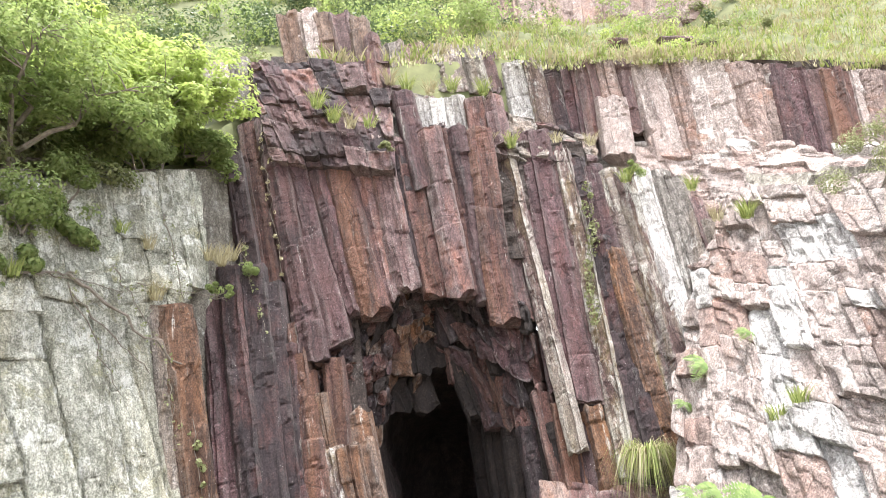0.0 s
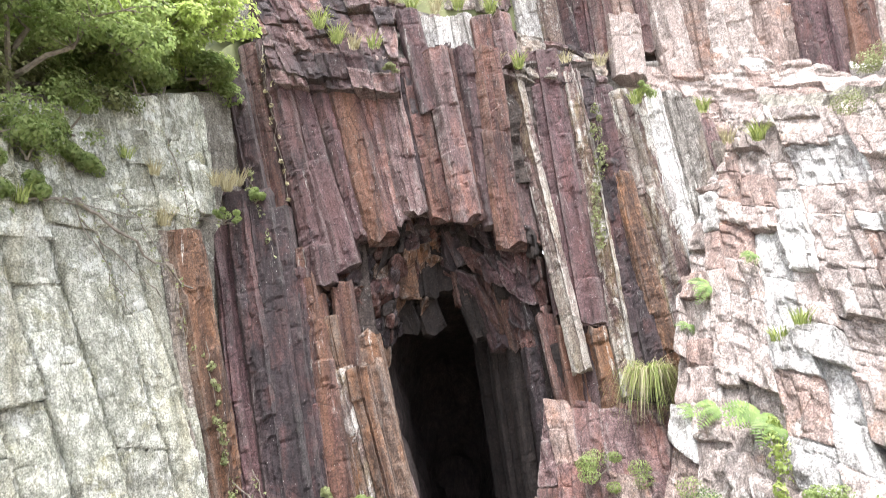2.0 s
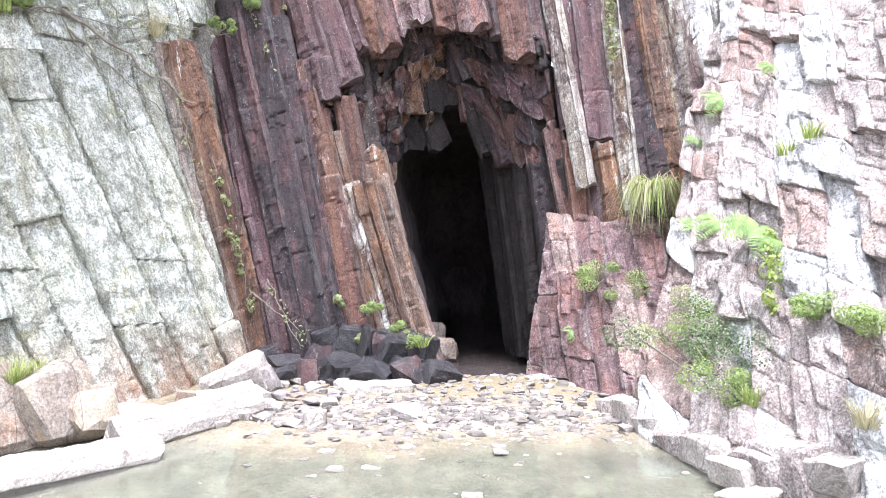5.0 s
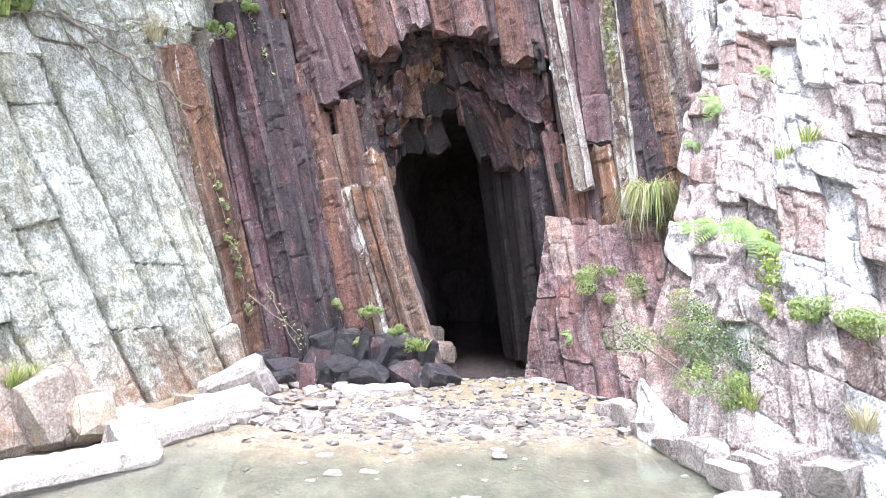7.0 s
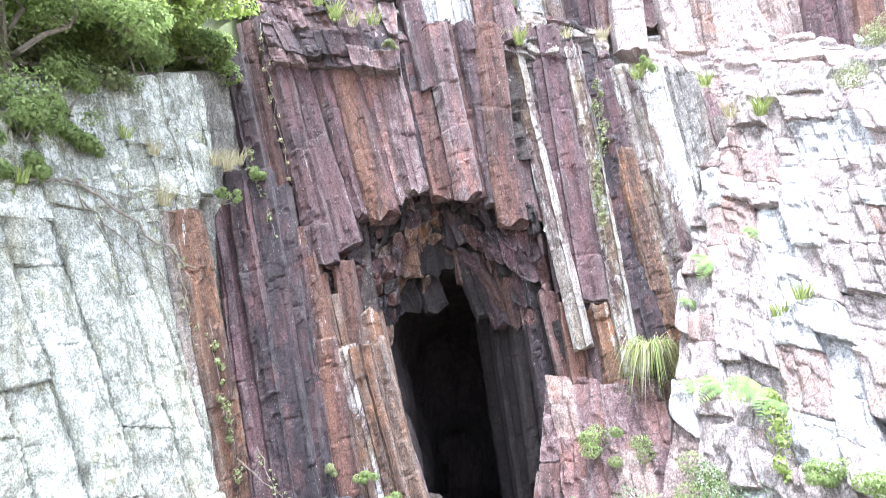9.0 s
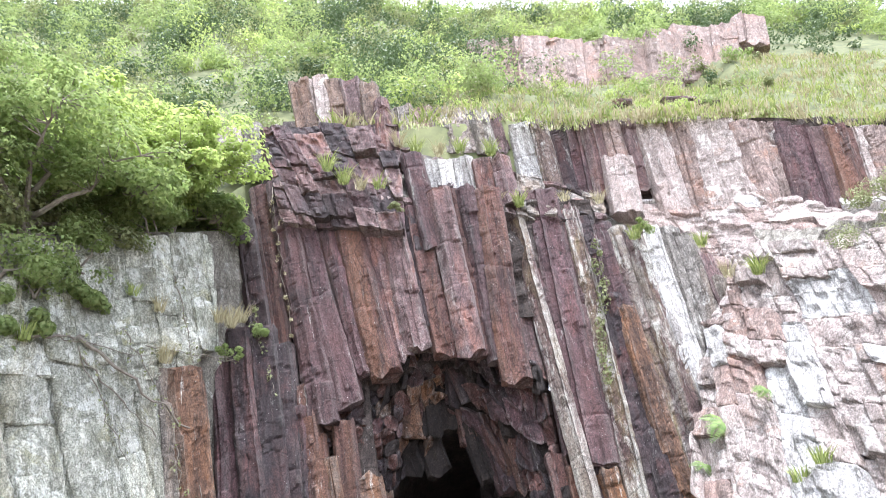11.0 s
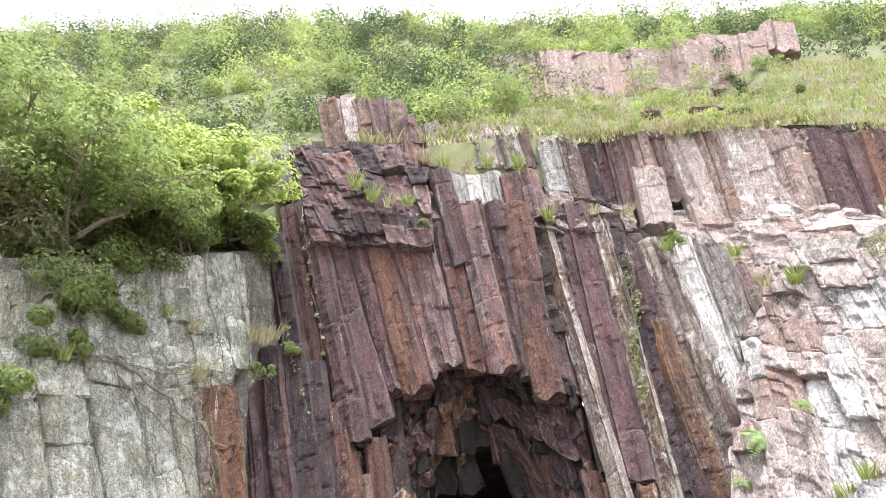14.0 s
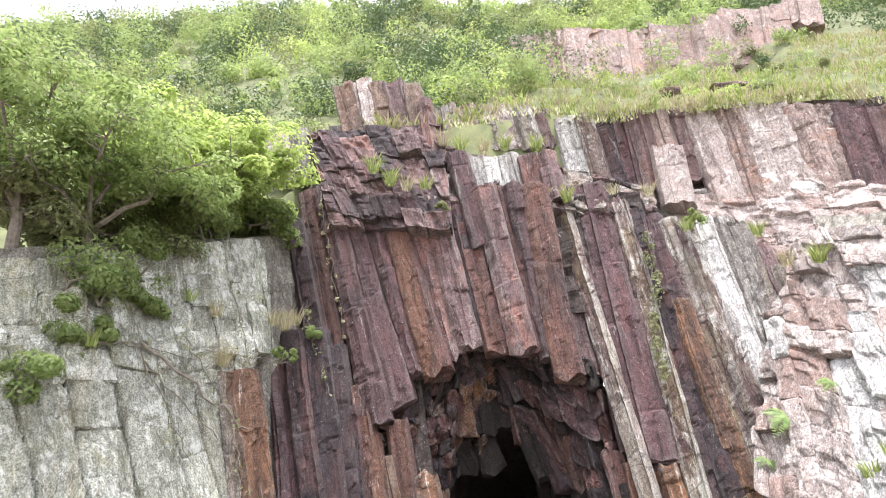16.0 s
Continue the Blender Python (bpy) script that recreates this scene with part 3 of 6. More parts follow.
def ground_height(x, y):
    """Pond bed, gravel beach up to the cave's mouth, a rock shelf under the camera, flat land beyond."""
    edge = 9.6 + 0.25 * math.sin(x * 1.1) + 0.12 * math.sin(3.1 * x)
    z = -0.45 + 0.45 * ease(edge - 2.2, edge, y) + 0.16 * ease(edge, edge + 2.6, y) - 0.5 * ease(12.95, 13.5, y) * ease(-0.75, -0.2, x) * (1 - ease(1.7, 2.3, x)) - 1.0 * ease(13.6, 14.8, y)
    z += 1.9 * ease(3.2, 1.8, y)
    z += 0.03 * nz((x, y, 0), 1.3) + 0.015 * nz((x, y, 0), 5)
    return z


xs = [-900, -300, -120, -60, -30] + [-15 + 0.25 * i for i in range(121)] + [30, 60, 120, 300, 900]
ys = [-900, -300, -100, -40, -15, -6] + [-3 + 0.25 * i for i in range(101)] + [40, 80, 200, 500, 1200]
verts = [(x, y, ground_height(x, y)) for y in ys for x in xs]
q = len(xs)
gm, n, l, b = nodes_of("gravel_and_dimmed_silt")
vec = mapped(n, l, (1, 1, 1), shift=False)
c = ramp(n, l, noised(n, l, vec, 1.6, 8, 0.7), (0.32, (0.12, 0.094, 0.06)), (0.68, (0.29, 0.24, 0.175)))
vo = n.new("ShaderNodeTexVoronoi")
vo.inputs["Scale"].default_value = 16
l.new(vec, vo.inputs["Vector"])
c = blend(n, l, 0.5, c, ramp(n, l, vo.outputs["Distance"], (0.1, 0.75), (0.6, 0.25)), "SOFT_LIGHT")
c = blend(n, l, ramp(n, l, noised(n, l, vec, 3.2, 9, 0.75), (0.56, 0.0), (0.64, 0.7)), c, (0.13, 0.11, 0.06))
c = blend(n, l, ramp(n, l, noised(n, l, vec, 9, 8, 0.8), (0.48, 0.0), (0.6, 0.55)), c, (0.25, 0.215, 0.16))
film, film_y = n.new("ShaderNodeMapRange"), n.new("ShaderNodeSeparateXYZ")
film.inputs["From Min"].default_value, film.inputs["From Max"].default_value = 10.9, 12.2
l.new(vec, film_y.inputs[0])
l.new(film_y.outputs["Y"], film.inputs["Value"])
c = blend(n, l, blend(n, l, ramp(n, l, noised(n, l, vec, 6, 9, 0.8), (0.38, 0.1), (0.6, 0.9)), 0.0, film.outputs[0]), c, (0.15, 0.12, 0.055))
# silt colour darkens with depth, standing in for light lost in the water
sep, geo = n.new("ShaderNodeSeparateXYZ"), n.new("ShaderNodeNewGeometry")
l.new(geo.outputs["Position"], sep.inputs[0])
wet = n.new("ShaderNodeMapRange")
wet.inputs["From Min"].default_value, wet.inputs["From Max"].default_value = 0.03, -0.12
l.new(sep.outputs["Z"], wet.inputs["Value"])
dimmed_silt = ramp(n, l, noised(n, l, vec, 2.2, 7, 0.7), (0.35, (0.06, 0.06, 0.044)), (0.66, (0.125, 0.122, 0.09)))
c = blend(n, l, wet.outputs[0], c, dimmed_silt)
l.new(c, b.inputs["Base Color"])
b.inputs["Roughness"].default_value = 0.85
bumped(n, l, b, (vo.outputs["Distance"], 0.6, 0.03), (noised(n, l, vec, 30, 6), 0.4, 0.01))
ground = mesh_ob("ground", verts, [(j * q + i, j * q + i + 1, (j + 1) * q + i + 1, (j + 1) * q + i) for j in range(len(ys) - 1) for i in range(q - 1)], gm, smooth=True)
tagged(ground, "pale gravel beach sloping into a silty pond bed darkened with depth", "ground", kind="structure")

wm, n, l, b = nodes_of("clear_pond_water")
b.inputs["Base Color"].default_value = (0.93, 0.95, 0.92, 1)
b.inputs["Transmission Weight"].default_value, b.inputs["IOR"].default_value, b.inputs["Roughness"].default_value = 1.0, 1.33, 0.03
vec = mapped(n, l, (1, 1.8, 1), shift=False)
bumped(n, l, b, (noised(n, l, vec, 3.0, 3), 0.12, 0.03))
water = mesh_ob("water", [(-9, 2.2, 0), (6, 2.2, 0), (6, 10.8, 0), (-9, 10.8, 0)], [(0, 1, 2, 3)], wm)
water.visible_shadow = False
tagged(water, "still shallow pale green pond water over silt", "water", kind="structure")
pool = mesh_ob("water", [(-0.5, 12.9, -0.02), (2.1, 12.9, -0.02), (2.6, 14.0, -0.02), (2.6, 24, -0.02), (-1.2, 24, -0.02), (-1.2, 14.0, -0.02)], [(0, 1, 2, 3, 4, 5)], wm)
pool.visible_shadow = False
tagged(pool, "dark still water on the cave floor", "water", kind="structure")


def hill_height(x, y):
    k = ease(-5.2, -3.4, x)
    zl = 9.0 + 1.19 * (y - 12.8)
    zr = 13.85 + 0.3 * min(y - 15.4, 1.8) + 1.11 * max(0.0, y - 17.2) - 2.6 * ease(23, 28, y) * (1 - ease(30.2, 31.0, y)) * ease(0.5, 3.0, x) * (1 - ease(12.5, 15.0, x))
    z = zl * (1 - k) + zr * k
    top = 48.6 + 1.6 * math.sin(x * 0.09 + 1.0) + 0.8 * math.sin(x * 0.23) + 0.03 * abs(x)
    top -= 4.2 * math.exp(-((x - 5.5) / 5.0) ** 2)
    z = min(z, top + 0.12 * (z - top)) if z > top else z
    return z + 0.5 * nz((x, y, 0), 0.35) + 0.25 * nz((x, y, 0), 0.9)


def hill_start(x):
    return 12.9 + 2.8 * ease(-6.4, -5.0, x)


hx = [-80 + 1.0 * i for i in range(60)] + [-20 + 0.5 * i for i in range(80)] + [20 + 1.0 * i for i in range(61)]
hv = [i / 80 for i in range(81)]
verts = []
for v in hv:
    for x in hx:
        y = hill_start(x) + (95 - hill_start(x)) * v ** 1.6
        verts.append((x, y, hill_height(x, y) - (5.0 if v == 0 else 0.0)))
q = len(hx)
hill = mesh_ob("hillside", verts, [(j * q + i, j * q + i + 1, (j + 1) * q + i + 1, (j + 1) * q + i) for j in range(80) for i in range(q - 1)], SOIL, smooth=True)
tagged(hill, "steep green hillside of soil and low growth", "hill", kind="structure")

# ---- the cliff's body ----
patch("wall_centre_left", (-5.50, 13.73, -1.05), (-0.81, 13.78, -0.25), (-1.91, 14.30, 7.12), (-5.96, 14.30, 7.16), 26, 40, 0.12, ROCK["core"], (0, 1, 0), 1.2, "dark jointed rock body beside the cave")
patch("wall_centre_top", (-5.70, 14.42, 8.0), (3.65, 14.42, 8.0), (3.38, 14.63, 11.12), (-6.24, 14.63, 11.12), 46, 46, 0.15, ROCK["core"], (0, 1, 0), 0.9, "dark jointed rock body over the cave")
patch("wall_centre_right", (2.33, 13.64, -0.56), (9.34, 12.62, -0.30), (8.96, 13.82, 9.21), (2.18, 14.50, 6.42), 36, 46, 0.18, ROCK["core"], (0, 1, 0), 1.2, "jointed rock body beside the cave")
patch("wall_left", (-8.75, 6.77, 0.18), (-3.64, 14.19, -1.18), (-4.86, 14.44, 10.26), (-9.01, 7.59, 6.82), 46, 36, 0.12, ROCK["core_pale"], (-0.83, 0.55, 0), 1.2, "pale jointed rock body of the side wall")
patch("wall_upper", (-4.75, 16.52, 10.80), (19.48, 14.04, 9.63), (20.90, 14.06, 12.85), (-5.03, 16.76, 15.10), 70, 20, 0.15, ROCK["core"], (0, 1, 0), 1.0, "jointed rock body of the upper step")
patch("slope_right", (3.48, 11.15, 0.09), (5.4, 3.0, -0.6), (8.14, 6.54, 6.77), (6.68, 19.93, 12.41), 50, 40, 0.3, ROCK["core_pale"], (0.87, 0.26, -0.41), 1.5, "pale broken rock slope")

cliff = holder("cliff", "purple and rust leaning rock columns round a cave mouth", "cliff", kind="structure")
column(cliff, (-4.02, 13.11, 0.24), (-5.26, 12.35, 6.38), 0.55, 0.50, "grey", FACE_L, seed=1)
column(cliff, (-3.75, 13.34, 0.31), (-5.02, 12.54, 6.43), 0.69, 0.62, "orange", FACE_L, seed=2)
column(cliff, (-4.29, 13.94, 5.61), (-5.69, 14.26, 10.17), 0.66, 0.59, "grey", FACE_C, seed=3)
column(cliff, (-3.39, 13.28, 0.43), (-4.98, 13.78, 7.64), 0.53, 0.50, "purple", FACE_C, seed=4)
column(cliff, (-2.99, 13.21, 0.44), (-4.56, 13.71, 7.62), 0.52, 0.50, "dark", FACE_C, seed=5)
column(cliff, (-4.05, 13.91, 7.05), (-4.97, 14.16, 10.56), 0.46, 0.50, "dark", FACE_C, seed=6)
column(cliff, (-2.66, 13.25, 0.44), (-4.13, 13.75, 7.63), 0.54, 0.50, "dark", FACE_C, seed=7)
column(cliff, (-2.37, 13.33, 0.42), (-3.72, 13.81, 7.27), 0.52, 0.50, "dark", FACE_C, seed=8)
column(cliff, (-3.53, 13.96, 6.57), (-4.78, 14.30, 11.47), 0.41, 0.50, "red", FACE_C, seed=9)
column(cliff, (-3.14, 14.21, 6.63), (-4.69, 14.58, 12.04), 0.26, 0.50, "dark", FACE_C, seed=10)
column(cliff, (-2.61, 13.73, 5.57), (-4.23, 14.15, 11.53), 0.55, 0.50, "purple", FACE_C, seed=11)
column(cliff, (-2.16, 13.38, 0.41), (-3.50, 13.81, 6.53), 0.40, 0.50, "dark", FACE_C, seed=12)
column(cliff, (-2.69, 14.06, 6.60), (-3.88, 14.35, 10.66), 0.33, 0.50, "dark", FACE_C, seed=13)
column(cliff, (-2.14, 13.82, 6.00), (-3.55, 14.13, 10.39), 0.54, 0.50, "purple", FACE_C, seed=14, jag=0.20)
column(cliff, (-2.07, 14.10, 6.48), (-3.25, 14.38, 10.37), 0.30, 0.50, "dark", FACE_C, seed=15, jag=0.20)
column(cliff, (-1.91, 13.44, 0.62), (-3.09, 13.85, 6.42), 0.43, 0.50, "red", FACE_C, seed=16)
column(cliff, (-1.79, 13.91, 6.66), (-3.02, 14.18, 10.57), 0.52, 0.50, "purple", FACE_C, seed=17, jag=0.25)
column(cliff, (-1.42, 13.80, 6.63), (-2.50, 14.08, 10.51), 0.59, 0.53, "red", FACE_C, seed=18, jag=0.30)
column(cliff, (-1.13, 13.99, 6.95), (-2.07, 14.24, 10.60), 0.52, 0.50, "mauve", FACE_C, seed=19, jag=0.30)
column(cliff, (-0.75, 13.89, 7.23), (-1.60, 14.15, 11.00), 0.54, 0.50, "mauve", FACE_C, seed=20, jag=0.25)
column(cliff, (-0.44, 14.04, 7.73), (-1.10, 14.26, 10.91), 0.45, 0.50, "dark", FACE_C, seed=21, jag=0.25)
column(cliff, (-0.14, 13.89, 7.05), (-0.79, 14.13, 10.39), 0.49, 0.50, "red", FACE_C, seed=22, jag=0.25)
column(cliff, (-0.41, 14.02, 9.62), (-0.99, 14.21, 12.28), 0.47, 0.50, "purple", FACE_C, seed=23)
column(cliff, (-0.00, 14.09, 8.14), (-0.62, 14.30, 11.16), 0.33, 0.50, "purple", FACE_C, seed=24, jag=0.20)
column(cliff, (0.40, 13.75, 7.03), (-0.35, 14.04, 11.17), 0.54, 0.50, "mauve", FACE_C, seed=25, jag=0.14)
column(cliff, (0.70, 13.93, 7.03), (-0.03, 14.23, 11.28), 0.35, 0.50, "red", FACE_C, seed=26, jag=0.14)
column(cliff, (0.97, 13.86, 6.91), (0.32, 14.17, 11.24), 0.44, 0.50, "purple", FACE_C, seed=27, jag=0.14)
column(cliff, (1.29, 13.73, 6.44), (0.83, 14.06, 11.18), 0.54, 0.50, "red", FACE_C, seed=28, jag=0.14)
column(cliff, (1.72, 14.27, 6.58), (1.18, 14.94, 11.45), 0.43, 0.50, "mauve", FACE_R, seed=29, jag=0.20)
column(cliff, (2.62, 13.62, 3.81), (1.39, 14.72, 11.49), 0.36, 0.50, "streaked", FACE_R, seed=30)
column(cliff, (2.48, 13.93, 5.03), (1.82, 14.80, 11.45), 0.55, 0.50, "purple", FACE_R, seed=31, jag=0.05)
column(cliff, (2.77, 13.79, 4.77), (2.19, 14.68, 11.43), 0.69, 0.62, "purple", FACE_R, seed=32, jag=0.05)
column(cliff, (3.10, 13.85, 4.75), (2.65, 14.68, 11.15), 0.50, 0.50, "mauve", FACE_R, seed=33, jag=0.05)
column(cliff, (3.55, 13.52, 3.30), (2.86, 14.54, 10.87), 0.36, 0.50, "streaked", FACE_R, seed=34)
column(cliff, (3.91, 13.55, 3.19), (3.17, 14.55, 10.61), 0.44, 0.50, "dark", FACE_R, seed=35)
column(cliff, (3.76, 14.13, 7.63), (3.50, 14.51, 10.44), 0.51, 0.50, "purple", FACE_R, seed=36)
column(cliff, (4.20, 13.49, 3.19), (3.52, 14.23, 8.46), 0.43, 0.50, "dark", FACE_R, seed=37)
column(cliff, (4.46, 13.39, 3.19), (3.77, 14.09, 8.14), 0.42, 0.50, "orange", FACE_R, seed=38)
column(cliff, (4.79, 13.38, 3.19), (3.86, 14.37, 10.22), 0.41, 0.50, "streaked", FACE_R, seed=39)
column(cliff, (5.04, 13.28, 3.28), (4.17, 14.22, 10.08), 0.43, 0.50, "streaked", FACE_R, seed=40)
column(cliff, (5.31, 13.29, 3.38), (4.57, 14.21, 10.14), 0.46, 0.50, "white", FACE_R, seed=41)
column(cliff, (5.65, 13.32, 3.58), (4.97, 14.21, 10.14), 0.49, 0.50, "grey", FACE_R, seed=42)
column(cliff, (5.94, 13.26, 3.78), (5.30, 14.10, 9.91), 0.47, 0.50, "grey", FACE_R, seed=43)
column(cliff, (6.28, 13.30, 3.99), (5.62, 14.04, 9.35), 0.45, 0.50, "mauve", FACE_R, seed=44)
column(cliff, (6.47, 13.22, 4.09), (5.81, 13.88, 8.73), 0.44, 0.50, "grey", FACE_R, seed=45)
column(cliff, (6.74, 13.23, 4.19), (6.13, 13.83, 8.44), 0.45, 0.50, "lichen", FACE_R, seed=46)
column(cliff, (-2.59, 13.45, 0.40), (-3.41, 13.84, 5.97), 0.43, 0.50, "red", FACE_C, seed=47)
column(cliff, (-2.23, 13.39, 0.41), (-3.11, 13.78, 5.96), 0.42, 0.50, "dark", FACE_C, seed=48)
column(cliff, (-1.84, 13.34, 0.64), (-2.80, 13.68, 5.37), 0.42, 0.50, "red", FACE_C, seed=49)
column(cliff, (-1.58, 13.44, 0.62), (-2.52, 13.74, 4.93), 0.38, 0.50, "orange", FACE_C, seed=50)
column(cliff, (-1.75, 13.66, 2.87), (-2.28, 13.85, 5.63), 0.41, 0.50, "red", FACE_C, seed=51, jag=0.20)
column(cliff, (-1.24, 13.38, 0.63), (-2.16, 13.61, 3.89), 0.40, 0.50, "lichen", FACE_C, seed=52)
column(cliff, (-0.92, 13.31, 0.42), (-1.84, 13.55, 3.89), 0.39, 0.50, "orange", FACE_C, seed=53)
column(cliff, (-0.61, 13.34, 0.30), (-1.62, 13.60, 4.00), 0.48, 0.50, "tan", FACE_C, seed=54)
column(cliff, (-1.28, 13.73, 2.75), (-1.70, 13.86, 4.59), 0.45, 0.50, "orange", FACE_C, seed=55, jag=0.20)
column(cliff, (-0.45, 13.51, 0.15), (-1.30, 13.69, 2.64), 0.40, 0.50, "mauve", FACE_C, seed=56)
column(cliff, (2.33, 13.78, 3.13), (2.00, 14.06, 5.05), 0.41, 0.50, "red", FACE_R, seed=57)
column(cliff, (2.57, 13.69, 3.13), (2.36, 13.92, 4.80), 0.39, 0.50, "red", FACE_R, seed=58)
column(cliff, (2.89, 13.70, 3.07), (2.68, 13.93, 4.80), 0.41, 0.50, "dark", FACE_R, seed=59)
column(cliff, (3.15, 13.57, 3.02), (2.91, 13.80, 4.67), 0.45, 0.50, "orange", FACE_R, seed=60)
# alcove and cave-mouth columns: darker keys put part of the shade into their colour
column(cliff, (-2.57, 14.29, 5.59), (-3.01, 14.40, 7.29), 0.40, 0.60, "red", FACE_C, seed=61, jag=0.22)
column(cliff, (-2.29, 14.46, 5.86), (-2.71, 14.54, 7.20), 0.40, 0.60, "dark", FACE_C, seed=62, jag=0.22)
column(cliff, (-1.95, 14.50, 5.75), (-2.36, 14.64, 7.71), 0.40, 0.60, "red", FACE_C, seed=63, jag=0.22)
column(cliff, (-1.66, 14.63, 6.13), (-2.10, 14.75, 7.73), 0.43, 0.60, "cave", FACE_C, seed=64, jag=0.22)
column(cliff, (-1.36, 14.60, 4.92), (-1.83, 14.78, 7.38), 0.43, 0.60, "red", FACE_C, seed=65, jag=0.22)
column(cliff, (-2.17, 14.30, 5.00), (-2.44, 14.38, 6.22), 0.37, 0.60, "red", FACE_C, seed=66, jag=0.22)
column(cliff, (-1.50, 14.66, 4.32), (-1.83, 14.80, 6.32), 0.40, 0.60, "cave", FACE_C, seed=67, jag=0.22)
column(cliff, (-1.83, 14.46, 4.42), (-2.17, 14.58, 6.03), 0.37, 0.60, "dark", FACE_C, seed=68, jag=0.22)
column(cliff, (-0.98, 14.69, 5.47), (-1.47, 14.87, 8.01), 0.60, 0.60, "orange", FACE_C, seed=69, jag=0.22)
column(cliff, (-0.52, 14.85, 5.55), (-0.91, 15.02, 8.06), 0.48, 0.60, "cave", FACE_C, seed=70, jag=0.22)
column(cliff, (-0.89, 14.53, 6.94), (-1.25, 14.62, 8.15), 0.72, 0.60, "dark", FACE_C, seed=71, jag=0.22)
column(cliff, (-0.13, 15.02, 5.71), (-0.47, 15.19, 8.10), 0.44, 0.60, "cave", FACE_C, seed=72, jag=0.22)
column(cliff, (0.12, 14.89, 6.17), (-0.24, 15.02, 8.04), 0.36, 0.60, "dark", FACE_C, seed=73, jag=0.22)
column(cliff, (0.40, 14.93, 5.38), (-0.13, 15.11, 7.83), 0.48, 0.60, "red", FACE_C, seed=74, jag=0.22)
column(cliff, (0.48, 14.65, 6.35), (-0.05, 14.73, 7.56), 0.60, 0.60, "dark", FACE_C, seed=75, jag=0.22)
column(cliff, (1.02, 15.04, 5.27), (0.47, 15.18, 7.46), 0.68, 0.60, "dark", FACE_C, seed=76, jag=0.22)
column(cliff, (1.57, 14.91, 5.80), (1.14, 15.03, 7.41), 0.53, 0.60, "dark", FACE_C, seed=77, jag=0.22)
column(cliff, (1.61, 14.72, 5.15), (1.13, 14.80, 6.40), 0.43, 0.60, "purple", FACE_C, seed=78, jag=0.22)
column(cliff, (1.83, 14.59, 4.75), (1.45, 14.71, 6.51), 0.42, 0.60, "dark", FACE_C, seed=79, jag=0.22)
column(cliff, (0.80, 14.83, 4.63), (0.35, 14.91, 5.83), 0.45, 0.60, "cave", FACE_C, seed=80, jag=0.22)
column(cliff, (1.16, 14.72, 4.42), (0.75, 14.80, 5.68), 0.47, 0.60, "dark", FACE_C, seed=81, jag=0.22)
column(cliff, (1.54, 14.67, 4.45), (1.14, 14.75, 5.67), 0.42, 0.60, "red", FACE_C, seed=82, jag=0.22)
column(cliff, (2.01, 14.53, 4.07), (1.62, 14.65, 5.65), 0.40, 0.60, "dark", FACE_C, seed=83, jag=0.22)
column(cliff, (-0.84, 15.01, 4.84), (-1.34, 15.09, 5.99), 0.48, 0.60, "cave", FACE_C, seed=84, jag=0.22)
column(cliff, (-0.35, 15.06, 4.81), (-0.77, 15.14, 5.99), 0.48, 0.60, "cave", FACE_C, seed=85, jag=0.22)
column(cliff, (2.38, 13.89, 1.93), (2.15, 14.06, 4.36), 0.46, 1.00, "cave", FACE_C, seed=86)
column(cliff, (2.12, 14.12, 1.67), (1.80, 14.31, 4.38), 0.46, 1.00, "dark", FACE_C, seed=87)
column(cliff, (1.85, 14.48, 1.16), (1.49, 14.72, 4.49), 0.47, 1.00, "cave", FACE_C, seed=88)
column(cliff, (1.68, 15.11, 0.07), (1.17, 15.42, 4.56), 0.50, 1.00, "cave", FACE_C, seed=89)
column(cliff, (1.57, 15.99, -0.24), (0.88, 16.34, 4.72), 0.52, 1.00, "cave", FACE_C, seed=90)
upper_cliff = holder("upper_cliff", "short pale and mauve rock columns of the upper step", "cliff", kind="structure")
column(upper_cliff, (-1.23, 15.85, 13.35), (-1.52, 15.96, 15.00), 0.66, 0.59, "grey", FACE_U, seed=91, jag=0.12, flutes=0.3)
column(upper_cliff, (-0.64, 15.83, 13.34), (-0.92, 15.94, 14.96), 0.63, 0.56, "rose", FACE_U, seed=92, jag=0.12, flutes=0.3)
column(upper_cliff, (-0.06, 15.69, 13.25), (-0.38, 15.80, 14.82), 0.56, 0.50, "grey", FACE_U, seed=93, jag=0.12, flutes=0.3)
column(upper_cliff, (0.47, 15.72, 13.26), (0.19, 15.82, 14.76), 0.62, 0.56, "pink", FACE_U, seed=94, jag=0.12, flutes=0.3)
column(upper_cliff, (0.99, 15.58, 13.18), (0.72, 15.68, 14.62), 0.55, 0.50, "grey", FACE_U, seed=95, jag=0.12, flutes=0.3)
column(upper_cliff, (1.40, 15.70, 13.26), (1.22, 15.79, 14.55), 0.53, 0.50, "mauve", FACE_U, seed=96, jag=0.12, flutes=0.3)
column(upper_cliff, (-0.67, 14.71, 10.98), (-0.97, 14.81, 12.48), 0.33, 0.50, "grey", FACE_U, seed=97, jag=0.12, flutes=0.3)
column(upper_cliff, (-0.44, 14.64, 10.94), (-0.65, 14.74, 12.43), 0.47, 0.50, "white", FACE_U, seed=98, jag=0.12, flutes=0.3)
column(upper_cliff, (-0.03, 14.60, 10.92), (-0.23, 14.70, 12.40), 0.44, 0.50, "white", FACE_U, seed=99, jag=0.12, flutes=0.3)
column(upper_cliff, (0.55, 14.67, 10.95), (0.26, 14.77, 12.52), 0.52, 0.50, "white", FACE_U, seed=100, jag=0.12, flutes=0.3)
